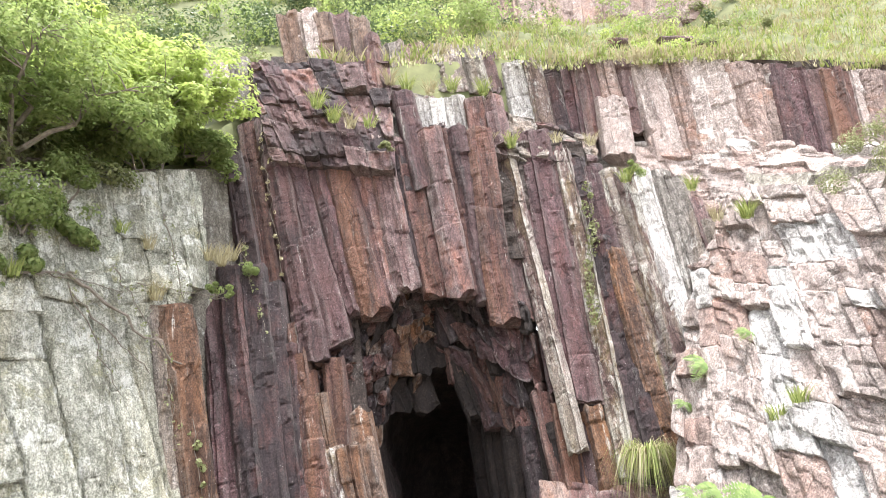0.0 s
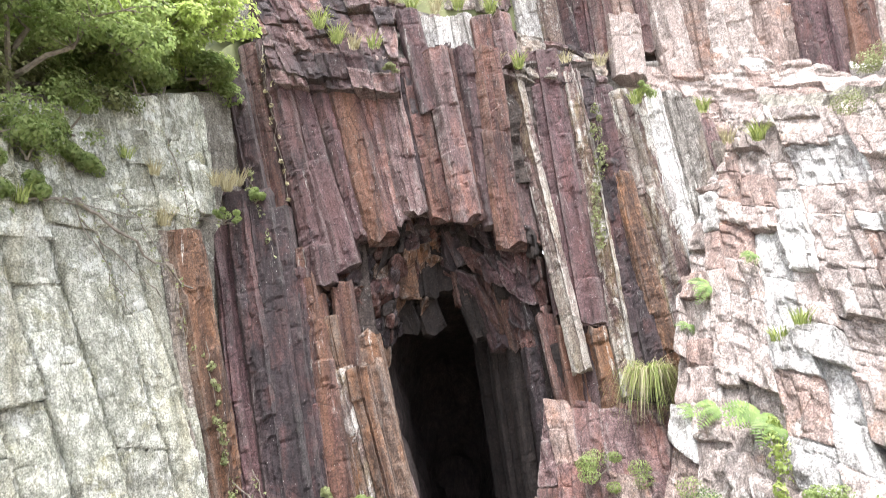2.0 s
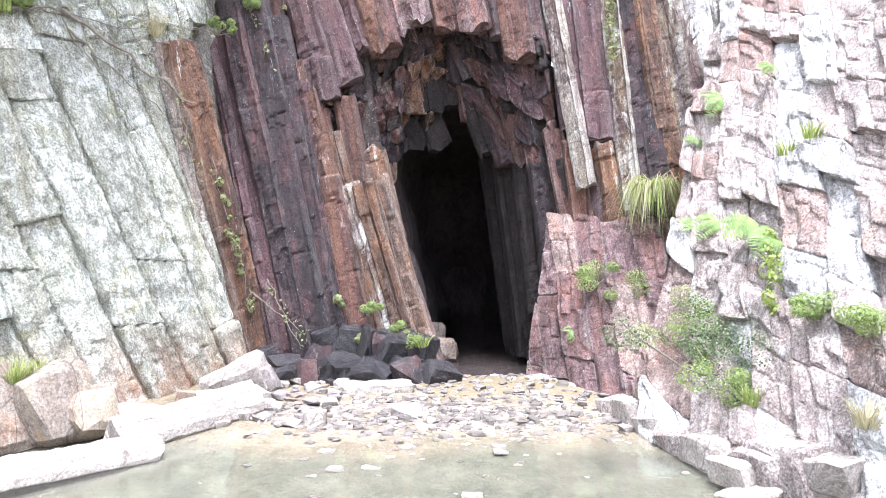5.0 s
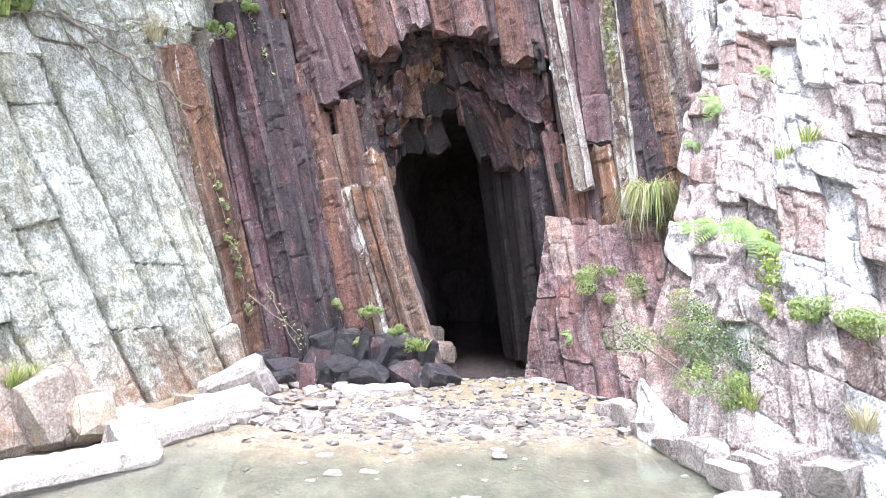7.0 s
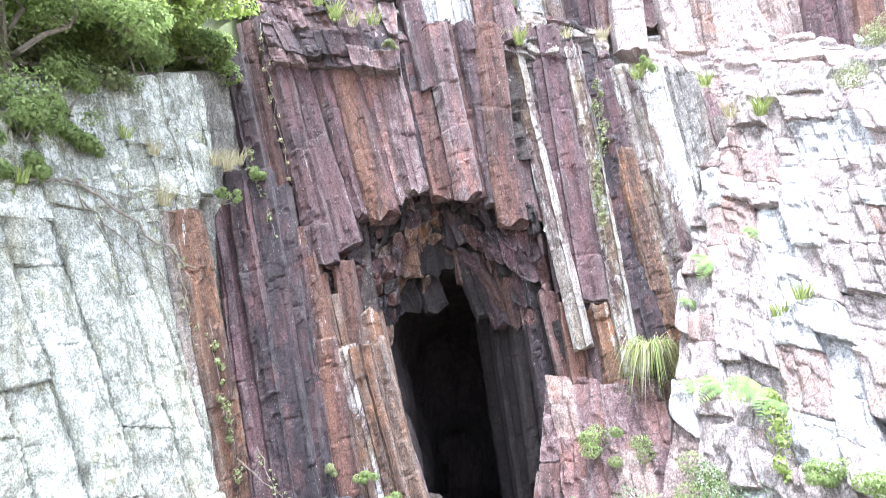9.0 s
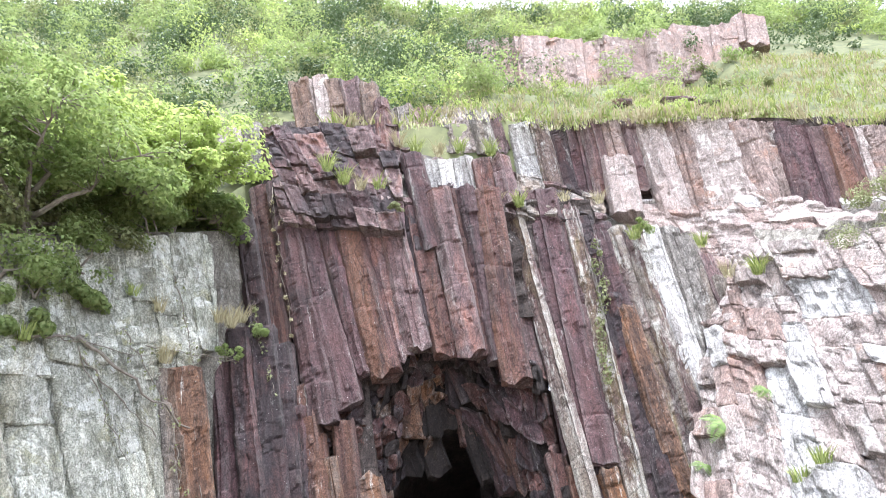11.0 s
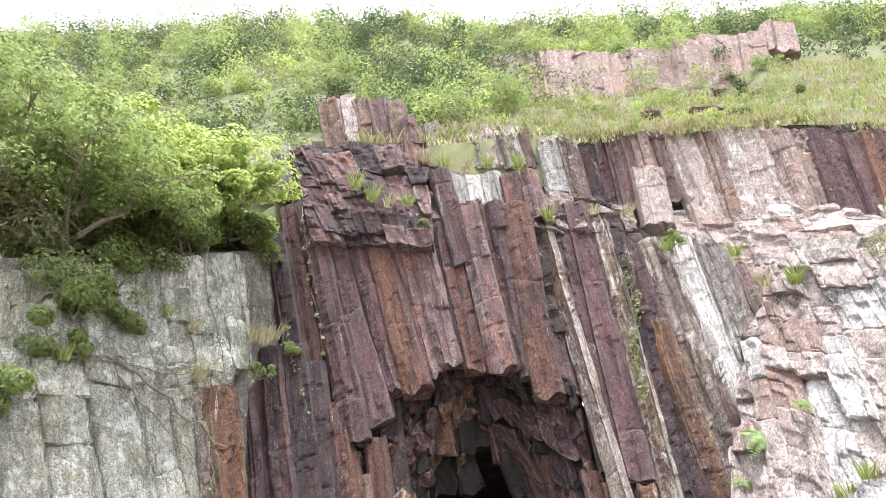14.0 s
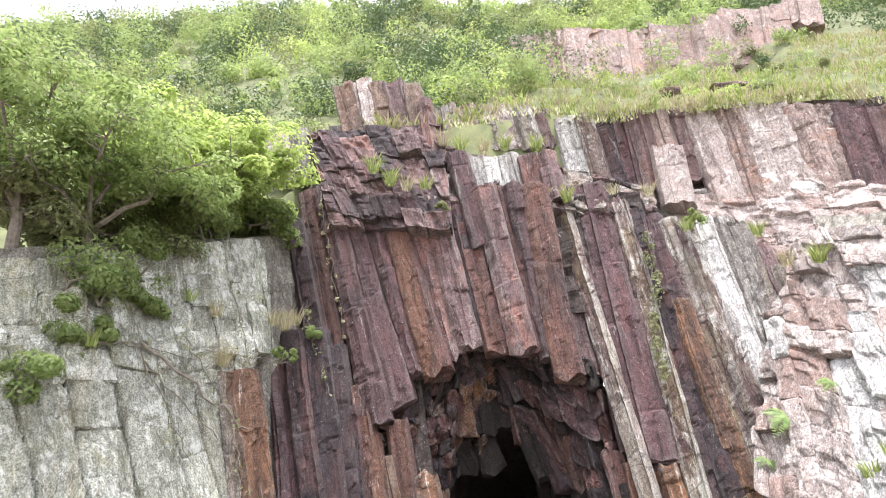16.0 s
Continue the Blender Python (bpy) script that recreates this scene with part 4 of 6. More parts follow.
column(upper_cliff, (1.00, 14.50, 10.86), (0.76, 14.60, 12.37), 0.49, 0.50, "mauve", FACE_U, seed=101, jag=0.12, flutes=0.3)
column(upper_cliff, (1.41, 14.42, 10.92), (1.20, 14.51, 12.35), 0.46, 0.50, "mauve", FACE_U, seed=102, jag=0.12, flutes=0.3)
column(upper_cliff, (2.27, 15.50, 11.68), (1.85, 15.66, 14.16), 0.63, 0.57, "white", FACE_U, seed=103, jag=0.12, flutes=0.3)
column(upper_cliff, (2.71, 15.33, 11.57), (2.38, 15.49, 14.09), 0.45, 0.50, "lichen", FACE_U, seed=104, jag=0.12, flutes=0.3)
column(upper_cliff, (3.11, 15.45, 11.61), (2.89, 15.60, 14.19), 0.54, 0.50, "dark", FACE_U, seed=105, jag=0.12, flutes=0.3)
column(upper_cliff, (3.56, 15.40, 11.58), (3.34, 15.55, 14.14), 0.51, 0.50, "purple", FACE_U, seed=106, jag=0.12, flutes=0.3)
column(upper_cliff, (3.97, 15.20, 11.46), (3.79, 15.34, 13.97), 0.54, 0.50, "mauve", FACE_U, seed=107, jag=0.12, flutes=0.3)
column(upper_cliff, (4.46, 15.19, 12.24), (4.30, 15.29, 13.93), 0.52, 0.50, "rose", FACE_U, seed=108, jag=0.12, flutes=0.3)
column(upper_cliff, (4.91, 15.24, 11.78), (4.84, 15.36, 13.98), 0.46, 0.50, "mauve", FACE_U, seed=109, jag=0.12, flutes=0.3)
column(upper_cliff, (5.65, 14.99, 10.77), (5.32, 15.18, 13.82), 0.72, 0.65, "pink", FACE_U, seed=110, jag=0.12, flutes=0.3)
column(upper_cliff, (6.21, 15.06, 10.80), (6.00, 15.23, 13.89), 0.70, 0.63, "rose", FACE_U, seed=111, jag=0.12, flutes=0.3)
column(upper_cliff, (6.78, 14.96, 10.75), (6.59, 15.13, 13.86), 0.67, 0.60, "pink", FACE_U, seed=112, jag=0.12, flutes=0.3)
column(upper_cliff, (7.39, 14.90, 10.72), (7.15, 15.07, 13.78), 0.71, 0.64, "pink", FACE_U, seed=113, jag=0.12, flutes=0.3)
column(upper_cliff, (7.85, 14.80, 10.59), (7.71, 14.97, 13.63), 0.71, 0.64, "rose", FACE_U, seed=114, jag=0.12, flutes=0.3)
column(upper_cliff, (8.31, 14.80, 10.59), (8.26, 14.95, 13.59), 0.59, 0.53, "rose", FACE_U, seed=115, jag=0.12, flutes=0.3)
column(upper_cliff, (8.64, 14.77, 10.65), (8.67, 14.91, 13.56), 0.50, 0.50, "purple", FACE_U, seed=116, jag=0.12, flutes=0.3)
column(upper_cliff, (9.08, 14.68, 10.61), (9.06, 14.82, 13.36), 0.66, 0.59, "purple", FACE_U, seed=117, jag=0.12, flutes=0.3)
column(upper_cliff, (9.62, 14.71, 10.62), (9.60, 14.85, 13.38), 0.70, 0.63, "mauve", FACE_U, seed=118, jag=0.12, flutes=0.3)
column(upper_cliff, (9.95, 14.61, 10.92), (10.01, 14.72, 13.25), 0.68, 0.61, "red", FACE_U, seed=119, jag=0.12, flutes=0.3)
column(upper_cliff, (10.41, 14.63, 10.58), (10.54, 14.75, 13.24), 0.65, 0.58, "pink", FACE_U, seed=120, jag=0.12, flutes=0.3)
column(upper_cliff, (10.85, 14.50, 10.51), (10.93, 14.62, 13.15), 0.68, 0.62, "rose", FACE_U, seed=121, jag=0.12, flutes=0.3)
column(upper_cliff, (11.26, 14.42, 10.47), (11.46, 14.53, 13.08), 0.76, 0.68, "mauve", FACE_U, seed=122, jag=0.12, flutes=0.3)
column(upper_cliff, (11.82, 14.36, 10.44), (12.05, 14.47, 13.04), 0.83, 0.75, "rose", FACE_U, seed=123, jag=0.12, flutes=0.3)
column(upper_cliff, (12.43, 14.30, 10.41), (12.76, 14.39, 12.99), 1.02, 0.91, "rose", FACE_U, seed=124, jag=0.12, flutes=0.3)
column(upper_cliff, (-3.85, 15.16, 13.59), (-4.33, 15.30, 15.48), 0.57, 0.51, "tan", FACE_U, seed=125, jag=0.20, flutes=0.3)
column(upper_cliff, (-3.34, 15.10, 13.46), (-3.81, 15.25, 15.56), 0.53, 0.50, "pink", FACE_U, seed=126, jag=0.20, flutes=0.3)
column(upper_cliff, (-2.87, 15.07, 13.70), (-3.36, 15.20, 15.40), 0.50, 0.50, "tan", FACE_U, seed=127, jag=0.20, flutes=0.3)
column(upper_cliff, (-2.45, 15.02, 13.67), (-2.85, 15.15, 15.36), 0.53, 0.50, "mauve", FACE_U, seed=128, jag=0.20, flutes=0.3)
column(upper_cliff, (-1.99, 14.96, 13.28), (-2.35, 15.09, 15.16), 0.49, 0.50, "tan", FACE_U, seed=129, jag=0.20, flutes=0.3)
column(upper_cliff, (-1.63, 14.57, 12.35), (-1.90, 14.70, 14.31), 0.38, 0.50, "mauve", FACE_U, seed=130, jag=0.20, flutes=0.3)
column(upper_cliff, (-5.64, 14.98, 12.45), (-5.96, 15.08, 13.74), 0.67, 0.61, "pink", FACE_U, seed=131, jag=0.20, flutes=0.3)
column(upper_cliff, (-5.08, 14.91, 12.24), (-5.45, 15.03, 13.81), 0.51, 0.50, "grey", FACE_U, seed=132, jag=0.20, flutes=0.3)
column(upper_cliff, (-4.54, 14.83, 11.79), (-5.00, 14.97, 13.60), 0.45, 0.50, "dark", FACE_U, seed=133, jag=0.20, flutes=0.3)
column(upper_cliff, (-3.81, 14.78, 12.16), (-4.05, 14.86, 13.25), 0.64, 0.58, "white", FACE_U, seed=134, jag=0.20, flutes=0.3)
column(upper_cliff, (-4.12, 14.79, 11.68), (-4.51, 14.91, 13.24), 0.38, 0.50, "dark", FACE_U, seed=135, jag=0.20, flutes=0.3)
column(upper_cliff, (-2.67, 14.62, 11.27), (-3.26, 14.79, 13.51), 0.86, 0.77, "purple", FACE_U, seed=136, jag=0.20, flutes=0.3)
column(upper_cliff, (-1.97, 14.55, 11.23), (-2.37, 14.70, 13.44), 0.71, 0.63, "purple", FACE_U, seed=137, jag=0.20, flutes=0.3)
column(upper_cliff, (4.32, 14.75, 10.85), (4.32, 15.00, 12.63), 0.72, 0.5, "pink", FACE_U, seed=152, jag=0.2, flutes=0.3)
cliff_left = holder("cliff_left", "pale green-grey slabs of the side wall", "cliff", kind="structure")
shattered(cliff_left, (-6.74, 8.86, -0.45), (-3.93, 13.11, -0.25), (-5.44, 12.15, 6.94), (-7.94, 8.17, 5.69), 0.6, 4.6, ("pale",), 34, amp=0.035, tilt=0.05, fine=0.01, lean=0.16, res=0.036, name="slab", gap=0.11, groove=0.08, straight=True, across=0.2)
shattered(cliff_left, (-8.01, 8.03, 5.13), (-4.96, 12.80, 6.27), (-4.93, 13.11, 7.42), (-8.22, 7.88, 5.76), 0.7, 0.5, ("pale",), 22, amp=0.05, tilt=0.12, fine=0.03, lean=0.15, res=0.045, name="slab", gap=0.06, groove=0.03, straight=True)
shattered(cliff_left, (-8.15, 8.00, 5.66), (-4.76, 13.33, 7.00), (-5.29, 13.24, 9.66), (-8.60, 7.93, 6.74), 0.55, 1.1, ("pale",), 23, amp=0.05, tilt=0.12, fine=0.03, lean=0.1, res=0.045, name="slab", gap=0.06, groove=0.03, straight=True)



far_face = holder("far_face", "pink quarried rock face high on the hillside", "rock face", kind="structure")
column(far_face, (2.07, 29.41, 25.25), (1.92, 30.84, 30.99), 1.66, 1.50, "rose", FACE_C, seed=138, jag=0.30, flutes=0.3)
column(far_face, (3.55, 29.97, 25.64), (3.45, 31.47, 31.65), 1.90, 1.71, "rose", FACE_C, seed=139, jag=0.30, flutes=0.3)
column(far_face, (4.74, 29.33, 24.94), (4.92, 30.87, 31.11), 1.67, 1.50, "rose", FACE_C, seed=140, jag=0.30, flutes=0.3)
column(far_face, (6.15, 29.24, 25.21), (6.40, 30.60, 30.64), 1.74, 1.56, "rose", FACE_C, seed=141, jag=0.30, flutes=0.3)
column(far_face, (7.56, 29.26, 25.26), (7.87, 30.59, 30.59), 1.68, 1.51, "rose", FACE_C, seed=142, jag=0.30, flutes=0.3)
column(far_face, (9.00, 29.47, 25.50), (9.49, 30.77, 30.71), 1.77, 1.60, "rose", FACE_C, seed=143, jag=0.30, flutes=0.3)
column(far_face, (10.54, 30.15, 26.37), (11.15, 31.39, 31.31), 1.62, 1.46, "rose", FACE_C, seed=144, jag=0.30, flutes=0.3)
column(far_face, (11.71, 29.49, 26.20), (12.47, 30.83, 31.54), 1.69, 1.52, "rose", FACE_C, seed=145, jag=0.30, flutes=0.3)
column(far_face, (13.16, 29.85, 27.04), (14.05, 31.10, 32.02), 1.66, 1.49, "rose", FACE_C, seed=146, jag=0.30, flutes=0.3)
column(far_face, (14.63, 29.89, 27.82), (15.31, 30.86, 31.66), 1.61, 1.45, "rose", FACE_C, seed=147, jag=0.30, flutes=0.3)
column(far_face, (15.75, 30.01, 28.28), (16.51, 30.90, 31.85), 1.11, 1.00, "rose", FACE_C, seed=148, jag=0.30, flutes=0.3)
column(far_face, (17.31, 30.39, 29.81), (17.90, 31.09, 32.61), 1.69, 1.52, "rose", FACE_C, seed=149, jag=0.30, flutes=0.3)
column(far_face, (17.78, 29.29, 24.78), (18.47, 29.95, 27.40), 1.41, 1.27, "rose", FACE_C, seed=150, jag=0.30, flutes=0.3)
column(far_face, (18.61, 29.09, 24.61), (19.22, 29.68, 26.97), 1.20, 1.08, "rose", FACE_C, seed=151, jag=0.30, flutes=0.3)

# ---- cave ----
def cave_ring(k, depth, shrink, shift):
    """One ring of the cave: an uneven pointed arch."""
    pts = []
    outline = [(-0.55, -0.6), (-0.75, 1.2), (-1.1, 3.0), (-1.5, 4.6), (-1.2, 6.0), (-0.2, 6.6), (0.9, 6.5), (1.9, 5.8), (2.6, 4.6), (2.55, 3.2), (2.2, 1.6), (2.0, -0.6)]
    for i in range(len(outline)):
        a, b_ = outline[i], outline[(i + 1) % len(outline)]
        for j in range(5):
            x, z = a[0] + (b_[0] - a[0]) * j / 5, a[1] + (b_[1] - a[1]) * j / 5
            x, z = 0.75 + (x - 0.75) * shrink + shift, -0.6 + (z + 0.6) * shrink
            h = 0.22 * nz((x, depth, z), 0.9) + 0.12 * round(3 * nz((x * 1.2, depth * 0.8, z * 0.7), 1.1)) / 3 + 0.07 * nz((x, depth, z), 4)
            pts.append((x + h, depth + 0.2 * nz((x, z, depth), 1.1), z + 0.6 * h))
    return pts


rings = [cave_ring(k, 14.3 + 0.3 * k, 1.0 + 0.1 * (1 - ease(0, 6, k)) - 0.011 * k - 0.35 * ease(22, 30, k), -0.012 * k) for k in range(31)]
n = len(rings[0])
verts = [p for r in rings for p in r]
faces = [(k * n + i, k * n + (i + 1) % n, (k + 1) * n + (i + 1) % n, (k + 1) * n + i) for k in range(30) for i in range(n)]
faces.append(tuple(30 * n + i for i in range(n)))
# wall colour already holds some of the cave's shade
cave = mesh_ob("cave", verts, faces, ROCK["shaded_cave_wall"])
tagged(cave, "deep dark cave with ragged brown rock walls", "cave", kind="structure")

# ---- broken rock: right slope, crumbling top, boulders, stones ----
slope_rocks = holder("slope_rocks", "pale pink jointed blocks stepping up the slope", "rock slope", kind="structure")
shattered(slope_rocks, (2.51, 10.03, 0.00), (4.75, 4.2, -0.5), (7.27, 7.32, 6.87), (6.32, 15.72, 10.18), 0.9, 0.85, ("pink", "white", "pink", "pink", "rose"), 3, amp=0.12, tilt=0.06, fine=0.05, lean=0.28, ledge=0.0, res=0.033, straight=True, gap=0.03, groove=0.04)
ledge = holder("ledge_rocks", "pale broken blocks along the ledge", "rock ledge", kind="structure")
shattered(ledge, (4.14, 15.47, 8.07), (8.58, 9.07, 6.39), (15.37, 14.09, 10.64), (3.71, 15.41, 11.58), 0.7, 0.75, ("pink", "white", "pink", "rose", "pink"), 4, amp=0.12, tilt=0.13, fine=0.06, lean=0.3, res=0.042, straight=True, gap=0.04, groove=0.03)
shattered(ledge, (-1.56, 14.25, 10.85), (3.7, 14.55, 10.5), (3.90, 15.25, 11.65), (-1.40, 15.40, 13.23), 0.5, 0.4, ("mauve", "grey", "dark", "grey"), 5, amp=0.08, tilt=0.2, fine=0.06, lean=0.2, res=0.045, straight=True, gap=0.04, groove=0.03)
rs = random.Random(5)
crumble = holder("crumbling_rocks", "dark crumbling rock overhanging the columns", "rock ledge", kind="structure")
shattered(crumble, (-3.97, 13.97, 10.24), (-1.07, 13.79, 9.93), (-1.36, 14.74, 13.47), (-4.96, 14.64, 13.49), 0.5, 0.65, ("mauve", "purple", "dark", "mauve", "dark"), 6, amp=0.12, tilt=0.18, fine=0.06, lean=0.2, res=0.038, gap=0.03, groove=0.03, straight=True)
arch = holder("arch_rocks", "small rust-brown blocks stepping into the arch", "rock ledge", kind="structure")
# cave and dark keys among these blocks also paint in the arch's shade
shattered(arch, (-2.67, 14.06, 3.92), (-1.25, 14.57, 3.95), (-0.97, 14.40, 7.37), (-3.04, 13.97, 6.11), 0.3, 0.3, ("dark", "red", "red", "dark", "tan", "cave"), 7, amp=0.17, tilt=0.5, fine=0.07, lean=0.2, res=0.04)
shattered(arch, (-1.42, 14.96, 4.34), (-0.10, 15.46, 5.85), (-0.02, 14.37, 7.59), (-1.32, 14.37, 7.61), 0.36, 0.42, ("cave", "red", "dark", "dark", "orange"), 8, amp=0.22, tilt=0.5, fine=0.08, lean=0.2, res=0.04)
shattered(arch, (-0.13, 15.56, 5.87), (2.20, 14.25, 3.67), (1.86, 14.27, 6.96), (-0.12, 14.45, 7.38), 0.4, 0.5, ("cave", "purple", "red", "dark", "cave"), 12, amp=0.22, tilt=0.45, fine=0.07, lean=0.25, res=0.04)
bulge = holder("bulge_rocks", "rusty pink blocks heaped beside the cave mouth", "rock heap", kind="structure")
shattered(bulge, (1.33, 13.29, -0.14), (3.14, 10.62, 0.00), (4.19, 13.30, 3.17), (1.86, 13.88, 3.31), 0.5, 1.3, ("mauve", "rose", "mauve"), 9, amp=0.06, tilt=0.1, fine=0.045, lean=0.3, res=0.036, gap=0.02, groove=0.03, straight=True)
tagged(column(None, (-4.52, 8.98, 0.27), (-3.18, 10.85, 0.36), 0.5, 0.5, "cream", (0.3, -0.6, 0.75), seed=703, jag=0.16, steps=0.02, spall=0.5, flutes=0.3, name="rock_slab"), "long pale fallen rock column with rusty end, by the pond", "rock slab", "boulders at the foot of the side wall")
tagged(column(None, (-5.55, 7.5, 0.2), (-3.92, 8.88, 0.16), 0.46, 0.46, "cream", (0.3, -0.6, 0.75), seed=705, jag=0.16, steps=0.02, spall=0.5, flutes=0.3, name="rock_slab"), "long white fallen rock column in the shallows", "rock slab", "boulders at the foot of the side wall")
stone(None, (-6.07, 9.12, 0.00), (0.95, 0.8, 1.35), "stump", 184, up=(-0.2, 0.1, 1), back=(-0.8, 0.5, 0), name="boulder", boxy=False, label="upright rusty rock stump against the side wall", category="boulder", group="boulders at the foot of the side wall")
stone(None, (-5.55, 9.36, 0.00), (1.0, 0.8, 1.25), "stump", 185, up=(-0.25, 0.1, 1), back=(-0.8, 0.5, 0), name="boulder", boxy=False, label="upright pinkish rock stump against the side wall", category="boulder", group="boulders at the foot of the side wall")
stone(None, (-5.10, 9.49, -0.00), (0.7, 0.6, 0.8), "stump", 186, up=(-0.3, 0.1, 1), back=(-0.8, 0.5, 0), name="boulder", boxy=False, label="pinkish angular boulder by the pond", category="boulder", group="boulders at the foot of the side wall")
stone(None, (-5.33, 10.17, 0.00), (0.6, 0.5, 0.7), "stump", 187, up=(-0.2, 0.1, 1), back=(-0.8, 0.5, 0), name="boulder", boxy=False, label="rust stained boulder against the side wall", category="boulder", group="boulders at the foot of the side wall")
stone(None, (-4.76, 9.94, 0.00), (0.85, 0.5, 0.38), "cream", 188, name="boulder", boxy=True, label="pale angular boulder by the side wall", category="boulder", group="boulders at the foot of the side wall")
stone(None, (-4.48, 11.31, 0.00), (0.5, 0.4, 0.3), "stump", 189, name="boulder", boxy=True, label="tan boulder against the side wall", category="boulder", group="boulders at the foot of the side wall")
stone(None, (-3.72, 11.80, 0.00), (1.1, 0.8, 0.75), "cream", 190, up=(-0.35, -0.2, 1), name="boulder", boxy=True, label="pale rock slab tilted against black rocks", category="boulder", group="boulders at the foot of the side wall")
stone(None, (-3.64, 10.96, 0.00), (1.2, 0.5, 0.4), "cream", 191, up=(0.1, -0.1, 1), back=(-0.6, 0.8, 0), name="boulder", boxy=True, label="long pale broken rock by the pond", category="boulder", group="boulders at the foot of the side wall")
stone(None, (-3.27, 11.80, 0.00), (0.55, 0.5, 0.65), "pebble", 192, up=(-0.3, 0, 1), name="boulder", boxy=True, label="grey broken boulder by black rocks", category="boulder", group="boulders at the foot of the side wall")
stone(None, (-1.35, 11.79, 0.00), (1.25, 0.55, 0.34), "cream", 193, name="rock_slab", boxy=True, label="flat white rock slab lying on gravel", category="rock slab")
stone(None, (-2.13, 10.11, 0.00), (0.36, 0.3, 0.3), "cream", 194, name="boulder", boxy=True, label="pale angular stone on the gravel", category="boulder")
stone(None, (-0.25, 12.98, -0.05), (0.9, 0.5, 0.3), "cream", 195, name="boulder", boxy=False, label="pale rounded sill rock at the cave mouth", category="boulder")
stone(None, (-0.19, 15.47, 0.00), (0.55, 0.5, 0.55), "stump", 196, name="boulder", boxy=False, label="tan boulder at the cave mouth", category="boulder")
stone(None, (-0.48, 16.55, 0.00), (0.5, 0.4, 0.75), "stump", 197, name="boulder", boxy=False, label="pinkish boulder at the cave mouth", category="boulder")
stone(None, (1.62, 12.78, -0.05), (1.7, 0.6, 0.22), "cream", 198, name="boulder", boxy=False, label="low pale sill rock across the cave mouth", category="boulder")
stone(None, (0.28, 12.86, -0.03), (0.25, 0.2, 0.16), "dark", 199, name="boulder", boxy=True, label="small dark stone at the cave mouth", category="boulder")
stone(None, (0.72, 12.9, -0.05), (0.42, 0.25, 0.14), "pebble", 200, name="boulder", boxy=True, label="flat grey stone at the cave mouth", category="boulder")
stone(None, (1.05, 12.8, -0.03), (0.35, 0.25, 0.12), "pebble", 201, name="boulder", boxy=True, label="flat grey stone at the cave mouth", category="boulder")
stone(None, (-0.77, 10.53, 0.00), (0.55, 0.4, 0.24), "pebble", 202, name="boulder", boxy=True, label="grey stone on the gravel", category="boulder")
stone(None, (-2.11, 12.28, 0.00), (0.5, 0.4, 0.3), "dark", 203, name="boulder", boxy=True, label="dark broken stone on the gravel", category="boulder")
stone(None, (0.60, 9.01, -0.05), (0.22, 0.15, 0.09), "cream", 204, name="boulder", boxy=True, label="flat stone breaking the pond surface", category="boulder", group="stones in the pond")
stone(None, (-1.75, 9.05, -0.08), (0.26, 0.2, 0.07), "pebble", 205, name="boulder", boxy=True, label="flat stone lying just under the pond surface", category="boulder", group="stones in the pond")
stone(None, (-1.08, 8.57, -0.2), (0.26, 0.2, 0.08), "pebble", 206, name="boulder", boxy=True, label="flat stone lying just under the pond surface", category="boulder", group="stones in the pond")
stone(None, (0.19, 7.87, -0.4), (0.26, 0.2, 0.08), "pebble", 207, name="boulder", boxy=True, label="flat stone lying just under the pond surface", category="boulder", group="stones in the pond")
stone(None, (-1.54, 8.51, -0.2), (0.26, 0.2, 0.08), "pebble", 208, name="boulder", boxy=True, label="flat stone lying just under the pond surface", category="boulder", group="stones in the pond")
stone(None, (-2.69, 12.25, 0.00), (0.4, 0.43, 0.66), "dark", 209, up=(-0.15, 0.3, 1), back=(-0.58, 1, 0), name="boulder", boxy=True, label="wet black layered rock heaped beside the cave", category="boulder", group="black rocks beside the cave")
stone(None, (-1.49, 12.92, 0.00), (0.53, 0.46, 1.16), "black", 210, up=(0.43, -0.25, 1), back=(-0.53, 1, 0), name="boulder", boxy=True, label="wet black layered rock heaped beside the cave", category="boulder", group="black rocks beside the cave")
stone(None, (-3.59, 13.20, 0.00), (0.51, 0.51, 0.75), "black", 211, up=(-0.29, -0.14, 1), back=(0.98, 1, 0), name="boulder", boxy=True, label="wet black layered rock heaped beside the cave", category="boulder", group="black rocks beside the cave")
stone(None, (-3.32, 12.70, 0.00), (0.5, 0.5, 0.57), "black", 212, up=(0.29, -0.0, 1), back=(0.3, 1, 0), name="boulder", boxy=True, label="wet black layered rock heaped beside the cave", category="boulder", group="black rocks beside the cave")
stone(None, (-0.63, 12.74, 0.00), (0.41, 0.68, 0.49), "black", 213, up=(0.09, -0.18, 1), back=(0.89, 1, 0), name="boulder", boxy=True, label="wet black layered rock heaped beside the cave", category="boulder", group="black rocks beside the cave")
stone(None, (-1.64, 12.55, 0.00), (0.7, 0.51, 0.62), "black", 214, up=(0.48, -0.22, 1), back=(0.53, 1, 0), name="boulder", boxy=True, label="wet black layered rock heaped beside the cave", category="boulder", group="black rocks beside the cave")
stone(None, (-3.18, 12.61, 0.00), (0.63, 0.65, 0.66), "black", 215, up=(0.1, -0.18, 1), back=(-0.7, 1, 0), name="boulder", boxy=True, label="wet black layered rock heaped beside the cave", category="boulder", group="black rocks beside the cave")
